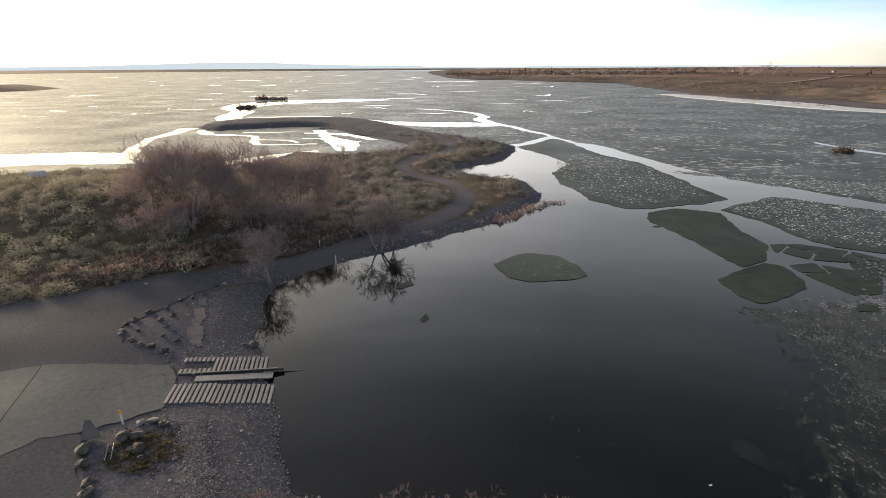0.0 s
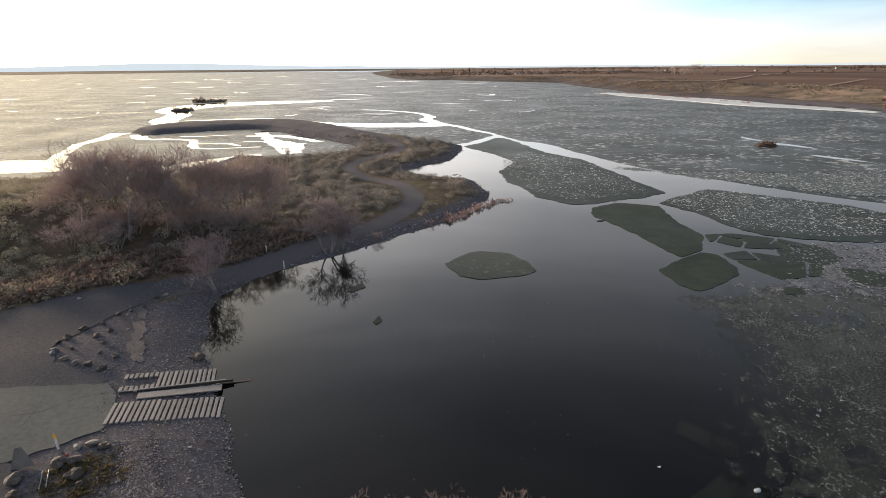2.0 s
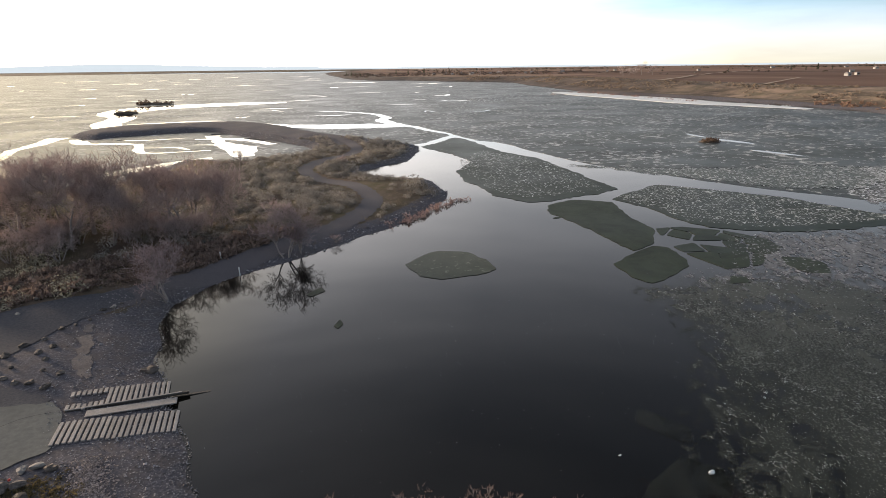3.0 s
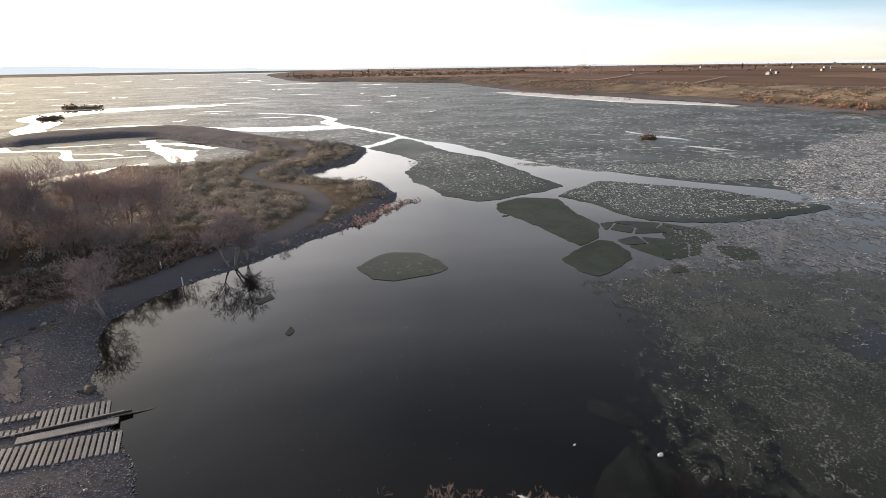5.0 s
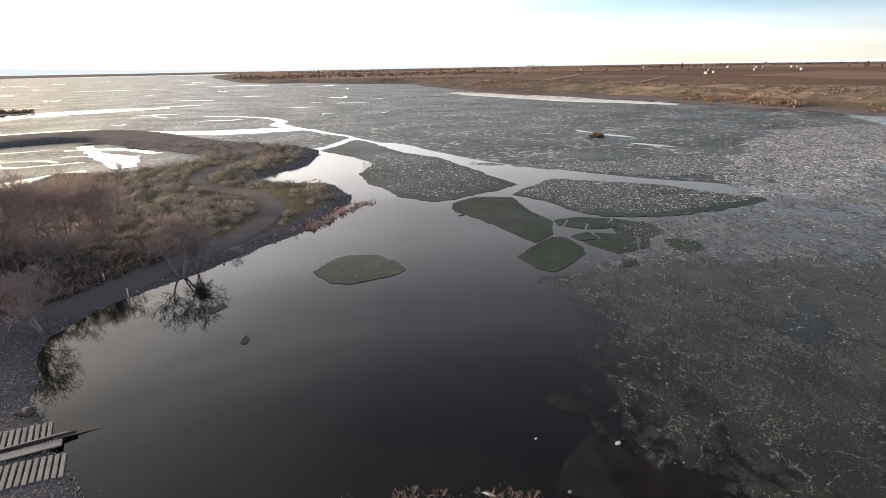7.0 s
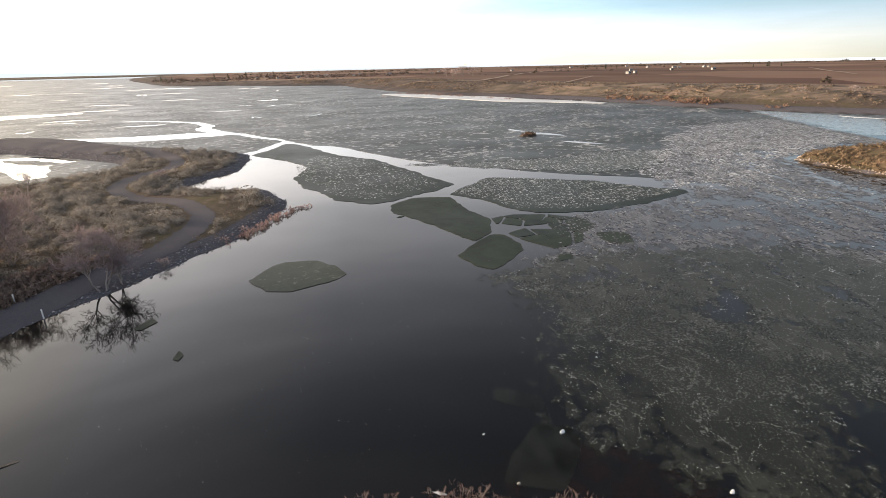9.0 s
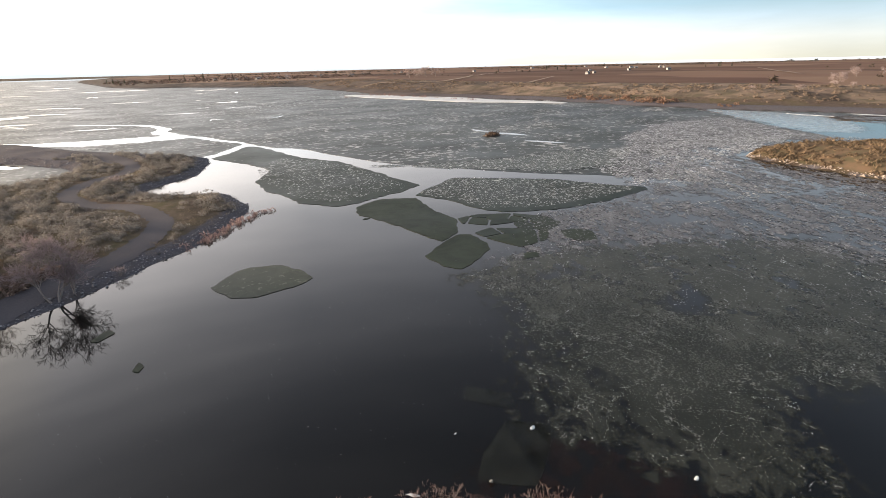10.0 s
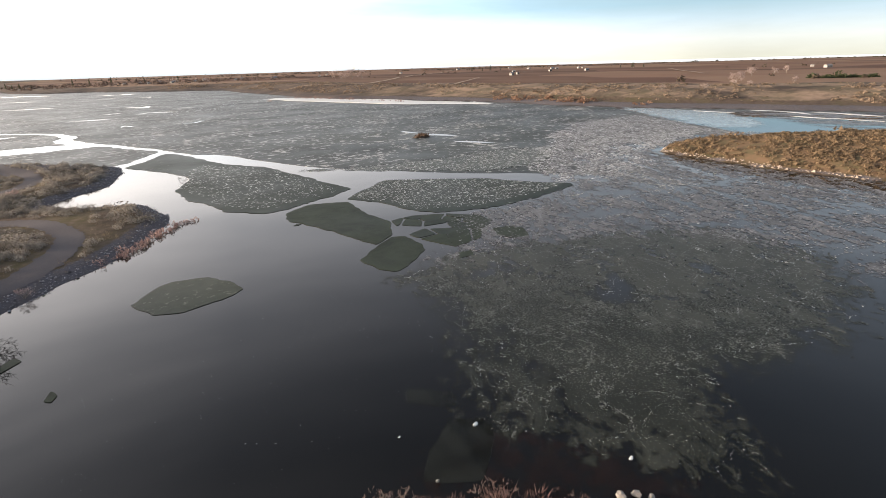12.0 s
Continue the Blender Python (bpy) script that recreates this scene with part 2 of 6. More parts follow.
    earth = mix(n, l, ramp(n, l, noise_node(n, l, 0.14, 7, 0.7, (1, 1, 3)), [(0.42, (0, 0, 0)), (0.60, (1, 1, 1))]), (0.125, 0.086, 0.058), (0.085, 0.074, 0.045))
    col = mix(n, l, mask("earth"), col, earth)
    col = mix(n, l, mask("field"), col, field)
    col = mix(n, l, zone("bed"), col, bed)
    l.new(col, b.inputs["Base Color"])
    dry = math_node(n, l, "SUBTRACT", 1.0, zone("bed"), True)
    bump(n, l, b, math_node(n, l, "MULTIPLY", fine, dry), 0.6, 0.08)
    return m


M_WATER = water_material()
M_GROUND = ground_material()
M_ICE = ice_material("lake_ice", (0.022, 0.027, 0.024), (0.042, 0.047, 0.042), (0.37, 0.375, 0.37), 0.56, 0.30, (1.0, 1.2, 1), 0.45, gloss=0.22)
M_FLOE = ice_material("floe_ice", (0.012, 0.019, 0.012), (0.022, 0.029, 0.020), (0.24, 0.25, 0.235), 0.645, 0.5, (1, 1.2, 1), 0.5, gloss=0.2)
M_DARK = ice_material("dark_ice", (0.017, 0.024, 0.015), (0.027, 0.035, 0.022), (0.07, 0.08, 0.07), 0.68, 0.9, (1, 1, 1), 0.5, gloss=0.14)
M_OLIVE = ice_material("olive_ice", (0.034, 0.040, 0.029), (0.052, 0.058, 0.043), (0.13, 0.14, 0.115), 0.60, 0.9, (1, 1, 1), 0.5, gloss=0.14)
M_THIN = open_ice_material("thin_ice", (0.017, 0.019, 0.0145), (0.040, 0.043, 0.035), (0.40, 0.41, 0.39), 1.1, 1.25, 0.8, 0.80, 0.35, 1.8, fray=1.9)
M_PANE = ice_material("new_ice_film", (0.021, 0.023, 0.018), (0.029, 0.031, 0.025), (0.10, 0.11, 0.10), 0.75, 0.8, (1, 1, 1), 0.30, alpha=0.6, gloss=0.4)
M_SLUSH = open_ice_material("slush_ice", (0.075, 0.075, 0.079), (0.150, 0.149, 0.153), (0.55, 0.55, 0.56), 1.1, 1.8, 0.6, 0.86, 0.6, 0.2, 0.38, 0.4, 4.5)
M_FROST = leafy("frost_lumps", (0.10, 0.105, 0.10), (0.55, 0.56, 0.55), 0.7, 0)
M_CHIP = speckled("white_ice", (0.55, 0.57, 0.58), (0.7, 0.72, 0.72), (0.42, 0.44, 0.44), 0.6, 6, 0.6, 0.3)
M_ROAD = speckled("gravel_road", (0.040, 0.041, 0.050), (0.056, 0.057, 0.067), (0.095, 0.094, 0.099), 0.10, 4.0, 0.95, 0.5, 0.04, spec=0.06)
M_APRON = speckled("worn_concrete_apron", (0.098, 0.104, 0.102), (0.132, 0.138, 0.134), (0.078, 0.082, 0.081), 0.12, 2.0, 0.9, 0.25, 0.02, spec=0.1)
M_PLANK = speckled("ramp_plank_concrete", (0.27, 0.243, 0.225), (0.36, 0.335, 0.315), (0.18, 0.165, 0.15), 0.9, 9, 0.85, 0.3, 0.02, vary=0.35)
M_TRACK = speckled("brown_gravel_track", (0.064, 0.060, 0.067), (0.088, 0.082, 0.090), (0.12, 0.110, 0.112), 0.12, 5.0, 0.95, 0.5, 0.04, spec=0.06)
M_DIRT = speckled("packed_dirt", (0.045, 0.036, 0.030), (0.07, 0.056, 0.046), (0.10, 0.085, 0.072), 0.3, 5, 0.95, 0.5, 0.04)
M_DARKWOOD = speckled("wet_dark_timber", (0.022, 0.019, 0.017), (0.05, 0.043, 0.038), (0.075, 0.068, 0.06), 0.8, 9, 0.7, 0.3, 0.02)
M_ROCK = speckled("basalt_boulder", (0.042, 0.034, 0.029), (0.085, 0.070, 0.060), (0.14, 0.122, 0.110), 0.7, 5, 0.9, 0.7, 0.08, vary=0.7)
M_PALEROCK = speckled("pale_boulder", (0.20, 0.185, 0.17), (0.30, 0.285, 0.265), (0.14, 0.13, 0.12), 0.7, 5, 0.9, 0.6, 0.06)
M_BARK = speckled("bare_bark", (0.16, 0.135, 0.125), (0.25, 0.215, 0.20), (0.32, 0.28, 0.265), 1.0, 8, 0.95, 0.4, 0.03)
M_TWIG = leafy("purple_brown_twigs", (0.38, 0.315, 0.305), (0.60, 0.51, 0.49), thin=0.5)
M_PALETWIG = leafy("grey_twigs", (0.30, 0.245, 0.25), (0.50, 0.42, 0.43), thin=0.5)
M_SAGE = leafy("sagebrush_leaves", (0.075, 0.070, 0.062), (0.40, 0.368, 0.328), by_bush=True)
M_REED = leafy("red_brown_reeds", (0.15, 0.085, 0.072), (0.30, 0.20, 0.18))
M_DRYGRASS = leafy("dry_grass_blades", (0.13, 0.103, 0.066), (0.26, 0.208, 0.145))
M_SCRUB = leafy("tawny_scrub", (0.10, 0.076, 0.050), (0.23, 0.168, 0.112), by_bush=True)
M_WHITE = speckled("white_paint", (0.72, 0.72, 0.70), (0.82, 0.82, 0.80), (0.55, 0.54, 0.52), 1.5, 12, 0.6, 0.1, 0.01)
M_YELLOW = speckled("yellow_paint", (0.62, 0.36, 0.03), (0.70, 0.42, 0.05), (0.4, 0.25, 0.06), 2, 12, 0.6, 0.1, 0.01)
M_RED = speckled("red_paint", (0.5, 0.05, 0.04), (0.55, 0.08, 0.06), (0.3, 0.05, 0.04), 2, 12, 0.6, 0.1, 0.01)
M_GREYMETAL = speckled("galvanised_sheet", (0.15, 0.165, 0.185), (0.20, 0.215, 0.235), (0.11, 0.12, 0.13), 1.5, 12, 0.5, 0.1, 0.01)
M_ROOF = speckled("farm_roof", (0.18, 0.17, 0.17), (0.26, 0.25, 0.25), (0.12, 0.11, 0.11), 0.5, 3, 0.8, 0.1, 0.02)
M_GLASS, _n, _l, _b = material("dark_window_glass", 0.08)
_b.inputs["Base Color"].default_value = (0.02, 0.025, 0.03, 1)
M_HILL = speckled("far_hill_haze_glow", (0.08, 0.09, 0.10), (0.10, 0.11, 0.12), (0.12, 0.13, 0.14), 0.002, 0.01, 1.0, 0.0)
# an even pale blue glow puts the haze before the hills into their material
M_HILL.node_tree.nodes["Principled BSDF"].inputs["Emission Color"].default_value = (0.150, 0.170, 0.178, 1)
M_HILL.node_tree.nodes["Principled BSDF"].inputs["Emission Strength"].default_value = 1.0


# ---- plan helpers ----
def rounded(points, step=2.0, rough=0.0, closed=True, seed=0.0, sharp=0.0):
    """A smooth line through the plan's corner points, a little uneven."""
    p = [Vector(q[:2]) for q in points]
    n = len(p)
    out = []
    for i in range(n if closed else n - 1):
        a, b, c, d = (p[(i - 1) % n], p[i], p[(i + 1) % n], p[(i + 2) % n]) if closed else (
            p[max(i - 1, 0)], p[i], p[i + 1], p[min(i + 2, n - 1)])
        k = max(1, int((c - b).length / step))
        for j in range(k):
            t = j / k
            q = 0.5 * (2 * b + (c - a) * t + (2 * a - 5 * b + 4 * c - d) * t * t + (3 * b - a - 3 * c + d) * t ** 3)
            out.append(q.lerp(b.lerp(c, t), sharp))
    if not closed:
        out.append(p[-1])
    if rough:
        m = len(out)
        for i, q in enumerate(out):
            v = Vector((q.x * 0.35 / max(step, 0.5), q.y * 0.35 / max(step, 0.5), seed))
            w = Vector((q.x * 0.09 / max(step, 0.5), q.y * 0.09 / max(step, 0.5), seed + 9))
            out[i] = q + rough * (noise.noise_vector(v).to_2d() * 0.75 + noise.noise_vector(w).to_2d())
    return out


def inside(px, py, poly):
    """Which of the points lie in the polygon (numpy)."""
    r = np.zeros(px.shape, bool)
    x0, y0 = poly[-1]
    for x1, y1 in poly:
        cross = ((y0 > py) != (y1 > py))
        if y1 != y0:
            r ^= cross & (px < (x1 - x0) * (py - y0) / (y1 - y0) + x0)
        x0, y0 = x1, y1
    return r


def line_distance(px, py, line, closed=True):
    d = np.full(px.shape, 1e9)
    q = list(line) + ([line[0]] if closed else [])
    for (x0, y0), (x1, y1) in zip(q[:-1], q[1:]):
        dx, dy = x1 - x0, y1 - y0
        t = np.clip(((px - x0) * dx + (py - y0) * dy) / (dx * dx + dy * dy + 1e-9), 0, 1)
        d = np.minimum(d, (px - x0 - t * dx) ** 2 + (py - y0 - t * dy) ** 2)
    return np.sqrt(d)


def signed(px, py, poly):
    d = line_distance(px, py, poly)
    return np.where(inside(px, py, poly), d, -d)


def ribbon(line, widths):
    """The closed outline of a strip along a line; widths go from its start to its end."""
    left, right = [], []
    n = len(line)
    for i, q in enumerate(line):
        a, b = line[max(i - 1, 0)], line[min(i + 1, n - 1)]
        s = (b - a).normalized()
        u = i / (n - 1) * (len(widths) - 1)
        k = min(int(u), len(widths) - 2)
        w = widths[k] + (widths[k + 1] - widths[k]) * (u - k)
        nrm = Vector((-s.y, s.x)) * w / 2
        left.append(q + nrm)
        right.append(q - nrm)
    return left + right[::-1]


def mesh(name, verts, faces, mat, smooth=False):
    me = bpy.data.meshes.new(name)
    me.from_pydata([tuple(v) for v in verts], [], [tuple(f) for f in faces])
    me.materials.append(mat)
    if smooth:
        me.polygons.foreach_set("use_smooth", [True] * len(me.polygons))
    me.update()
    return me


def array_mesh(name, verts, tris, mat, smooth=False):
    """A mesh from numpy arrays of points and triangles."""
    me = bpy.data.meshes.new(name)
    verts, tris = np.asarray(verts, np.float32), np.asarray(tris, np.int32)
    me.vertices.add(len(verts))
    me.vertices.foreach_set("co", verts.ravel())
    me.loops.add(tris.size)
    me.loops.foreach_set("vertex_index", tris.ravel())
    me.polygons.add(len(tris))
    me.polygons.foreach_set("loop_start", np.arange(0, tris.size, tris.shape[1], dtype=np.int32))
    me.materials.append(mat)
    me.polygons.foreach_set("use_smooth", np.full(len(tris), smooth))
    me.update(calc_edges=True)
    me.validate()
    return me


def part(name, bm, mat, parent=None, label=""):
    me = bpy.data.meshes.new(name)
    bm.to_mesh(me)
    bm.free()
    me.materials.append(mat)
    ob = new(name, me)
    if parent:
        ob.parent = parent
    return tagged(ob, label)


def box(bm, size, at=(0, 0, 0), turn=0.0, bevel=0.0):
    r = bmesh.ops.create_cube(bm, size=1, matrix=Matrix.LocRotScale(at, Euler((0, 0, turn)), size))
    if bevel:
        es = list({e for v in r["verts"] for e in v.link_edges})
        bmesh.ops.bevel(bm, geom=es, offset=bevel, segments=1, affect="EDGES")


# ---- plan ----
SHORE = [(70, -18), (45, -4), (34, 5.6), (28.2, 12.3), (25.4, 16.6), (19, 22.6), (12.2, 26.9), (4.1, 28.5), (-4, 29.0), (-11.1, 30.3),
         (-12.6, 33), (-14.3, 37), (-16.1, 41.7), (-17.5, 45.3), (-19.5, 50.1), (-21.8, 54.2), (-23.2, 60), (-25, 64.4),
         (-24, 69.2), (-21.7, 73.1), (-19.1, 76.6), (-13.5, 81), (-8.2, 84.7), (-4.4, 87.7), (1.7, 93.4), (8.5, 98.9),
         (13.7, 105), (18.3, 112), (23.4, 121.2), (23.5, 128.3), (21.7, 140.4), (15.3, 145.6), (9, 147.9), (5.3, 156.4)]
SHORE += [(11.8, 164.9), (19.9, 173.3), (25.2, 188.7), (27.2, 198), (26.2, 208), (11, 224.6), (-9.2, 249.9), (-28.4, 284),
          (-47, 308), (-66, 317), (-94.3, 312), (-118, 304), (-126.6, 288), (-125, 274.5), (-110.4, 260), (-104, 266),
          (-83.8, 274), (-63.9, 276), (-41, 249), (-25.6, 229.6), (-14.7, 212.5), (-14, 201.8), (-19.4, 190.7), (-29, 186.8),
          (-36.7, 184.2), (-46, 190.4), (-54.3, 190.4), (-57, 172.5), (-63, 158), (-78, 150), (-100, 160), (-150, 130),
          (-230, 60), (-300, -60), (-320, -380), (240, -380), (190, -120)]
POINT = [(172.8, 90.5), (167, 72), (164, 55), (164, 41), (165, 27.6), (171, 0), (190, -60), (250, -120), (330, -120),
         (300, -40), (262, 10), (236, 45), (212, 72), (190, 91)]
FAR_SHORE = [(-60, 2700), (8, 1444), (79, 1173), (134, 1150), (221, 992), (290, 909), (275, 760), (268, 630), (268, 524), (288, 454),
             (303, 386), (314, 316), (325, 210), (346, 140), (366, 68), (400, -60), (480, -300), (600, -900), (4700, -900), (4700, 4700),
             (600, 4700), (150, 3700)]
WEST_POINT = [(-575, 817), (-545, 760), (-560, 690), (-640, 560), (-900, 500), (-1200, 560), (-900, 700), (-660, 800)]
BACK_SHORE = [(-4700, -900), (-2600, 1600), (-1700, 3100), (-700, 3700), (40, 3900), (700, 4720), (-4720, 4720)]
land_a, land_c, land_b = rounded(SHORE, 1.6, 0.9), rounded(POINT, 4, 1.6), rounded(FAR_SHORE, 12, 6)
land_w, land_k = rounded(WEST_POINT, 25, 12), rounded(BACK_SHORE, 120, 40)


def bumpy(x, y, s, seed=0.0):
    return np.array([noise.noise((a * s, b * s, seed)) for a, b in zip(np.ravel(x), np.ravel(y))]).reshape(np.shape(x))


def relief(x, y):
    """Height of the ground over the water, and how far inland each point lies."""
    x, y = np.asarray(x, float), np.asarray(y, float)
    da, dc, db = signed(x, y, land_a), signed(x, y, land_c), signed(x, y, land_b)
    dw, dk = signed(x, y, land_w), signed(x, y, land_k)
    up = lambda d, h, r: h * (1 - np.exp(-np.maximum(d, 0) / r))
    lumps = bumpy(x, y, 0.09)
    za = up(da, 1.7, 6.0)
    # sagebrush hill
    hill = 3.8 * np.exp(-(((x + 90) / 36) ** 2 + ((y - 106) / 26) ** 2)) + 3.5 * np.exp(-(((x + 62) / 22) ** 2 + ((y - 103) / 16) ** 2))
    za += hill * np.clip(da / 14, 0, 1)
    # rock-faced causeway of the breakwater
    za += 1.0 * np.clip((y - 195) / 30, 0, 1) * np.clip(da / 4, 0, 1) * (y < 330)
    za += np.where(da > 6, lumps * 0.35, 0)
    # the launching slope is low
    low = np.exp(-(((x + 21) / 12) ** 2 + ((y - 46) / 14) ** 2))
    za *= 1 - 0.45 * low
    # the near bank is a low wet ledge
    za *= 1 - 0.8 * np.clip((x + 6) / 6, 0, 1) * np.clip((31 - y) / 3, 0, 1)
    zc = up(dc, 3.0, 3.0) + np.clip((dc - 3) / 26, 0, 1) * 5.0 * np.clip((150 - y) / 90, 0.15, 1) + np.where(dc > 3, lumps * 0.8, 0)
    stair = zc / 1.5 + 0.35 * bumpy(x, y, 0.05, 8.0)
    zc = np.where(dc > 2, zc * 0.45 + 0.55 * 1.5 * (np.floor(stair) + np.clip((stair % 1 - 0.6) / 0.4, 0, 1)), zc)
    bl = bumpy(x, y, 0.013, 4.0)
    zb = up(db, 2.2, 6.0) + 8.5 * (1 / (1 + np.exp(-(db - 42 - 26 * bl) / 10))) * np.clip((1500 - y) / 700, 0.25, 1) + np.clip((db - 60) / 3600, 0, 1) * 13 + np.where(db > 10, bl * 1.2, 0)
    zw, zk = up(dw, 10.0, 40.0), up(dk, 7.0, 200.0)
    land = np.where(da > 0, za, np.where(dc > 0, zc, np.where(db > 0, zb, np.where(dw > 0, zw, zk))))
    d = np.maximum.reduce([da, dc, db, dw, dk])
    bed = np.maximum(d * 0.16, -3.2)
    return np.where(d > 0, land, bed), d, da, dc, db


def steps(*runs):
    out = []
    for a, b, s in runs:
        out += list(np.arange(a, b, s))
    return np.array(out + [runs[-1][1]])


gx = steps((-4700, -1200, 250), (-1200, -400, 50), (-400, -140, 6), (-140, 45, 1.0), (45, 150, 5), (150, 270, 2.5), (270, 420, 4), (420, 700, 14), (700, 4700, 160))
gy = steps((-900, -400, 100), (-400, -20, 20), (-20, 20, 2.5), (20, 225, 1.0), (225, 340, 2.0), (340, 700, 6), (700, 1300, 16), (1300, 4700, 130))
GX, GY = np.meshgrid(gx, gy)
GZ, GD, GA, GC, GB = relief(GX, GY)
nx, ny = len(gx), len(gy)
idx = np.arange(nx * ny).reshape(ny, nx)
quads = np.stack([idx[:-1, :-1], idx[:-1, 1:], idx[1:, 1:], idx[1:, :-1]], -1).reshape(-1, 4)
ground = new("ground", array_mesh("ground", np.stack([GX, GY, GZ], -1).reshape(-1, 3), quads, M_GROUND, True))
tagged(ground, "winter shore of dry grass, gravel beach and brown fields", "ground", kind="structure")


def layer(name, values):
    a = ground.data.attributes.new(name, "FLOAT", "POINT")
    a.data.foreach_set("value", np.asarray(values, np.float32).ravel())


near_beach = np.exp(-np.maximum(GA - 13, 0) / 3.0) * (GY < 66) * (GX > -40) * (GX < 0)
layer("gravel", np.clip(np.maximum.reduce([near_beach * (GA > -6), np.exp(-np.maximum(GA - 3.6, 0) / 1.5) * (GA > -4),
                                           (GA > 0) * (GY > 203) * 0.75, np.exp(-np.abs(GC) / 0.8), np.exp(-np.maximum(np.abs(GB) - 9, 0) / 5)]), 0, 1))
layer("tan", np.clip((GB - 10 - 14 * (GY < 320)) / 12, 0, 1))
layer("backlit_heath", np.clip((GY - 400) / 150, 0, 1) * (GB > 0) * np.clip((190 - GB) / 40, 0, 1))
layer("earth", np.clip(GC / 1.5, 0, 1))
layer("field", np.clip((GB - 95) / 30, 0, 1))
layer("bed", np.clip(np.maximum(-GD / 1.2, 0.85 * np.clip((GX + 6) / 6, 0, 1) * (GA > -2) * (GY < 32) * (GX < 90)), 0, 1))


def height(x, y):
    """Ground height from the built grid."""
    x, y = np.asarray(x, float), np.asarray(y, float)
    i = np.clip(np.searchsorted(gx, x) - 1, 0, nx - 2)
    j = np.clip(np.searchsorted(gy, y) - 1, 0, ny - 2)
    u, v = (x - gx[i]) / (gx[i + 1] - gx[i]), (y - gy[j]) / (gy[j + 1] - gy[j])
    return (GZ[j, i] * (1 - u) + GZ[j, i + 1] * u) * (1 - v) + (GZ[j + 1, i] * (1 - u) + GZ[j + 1, i + 1] * u) * v


def hz(x, y):
    return float(height(x, y))


# ---- lake ----
water = new("water", mesh("water", [(-4700, -900, 0), (4700, -900, 0), (4700, 4700, 0), (-4700, 4700, 0)], [(0, 1, 2, 3)], M_WATER))
tagged(water, "dark still lake water mirroring the sky", "water", kind="structure")


def sheet(outer, holes, z, thick=0.05):
    """A flat plate with true openings and an edge: points and triangles."""
    from mathutils.geometry import delaunay_2d_cdt
    verts, edges = [], []
    for line in [outer] + holes:
        b = len(verts)
        verts += [Vector((q[0], q[1])) for q in line]
        edges += [(b + i, b + (i + 1) % len(line)) for i in range(len(line))]
    vs, _, fs, *_ = delaunay_2d_cdt(verts, edges, [], 0, 1e-4)
    P, T = np.array([tuple(v) for v in vs]), np.array([f for f in fs])
    c = P[T].mean(1)
    keep = inside(c[:, 0], c[:, 1], [tuple(q) for q in outer])
    for hole in holes:
        keep &= ~inside(c[:, 0], c[:, 1], [tuple(q) for q in hole])
    T = T[keep]
    used, inv = np.unique(T, return_inverse=True)
    P, T = P[used], inv.reshape(-1, 3)
    n = len(P)
    ed = np.concatenate([T[:, [0, 1]], T[:, [1, 2]], T[:, [2, 0]]])
    key = {}
    for a, b in ed:
        key[(min(a, b), max(a, b))] = None if (min(a, b), max(a, b)) in key else (a, b)
    rim = np.array([e for e in key.values() if e is not None])
    V = np.concatenate([np.c_[P, np.full(n, z)], np.c_[P, np.full(n, z - thick)]])
    side = np.concatenate([np.c_[rim[:, 1], rim[:, 0], rim[:, 0] + n], np.c_[rim[:, 1], rim[:, 0] + n, rim[:, 1] + n]])
    return V, np.concatenate([T, side])


def floe(name, points, mat, label, category="ice floe", step=0.6, rough=0.65, z=0.07, group="ice floes", holes=()):
    V, T = sheet(rounded(points, step, rough, seed=points[0][0], sharp=0.65), list(holes), z)
    return tagged(new(name, array_mesh(name, V, T, mat)), label, category, group)


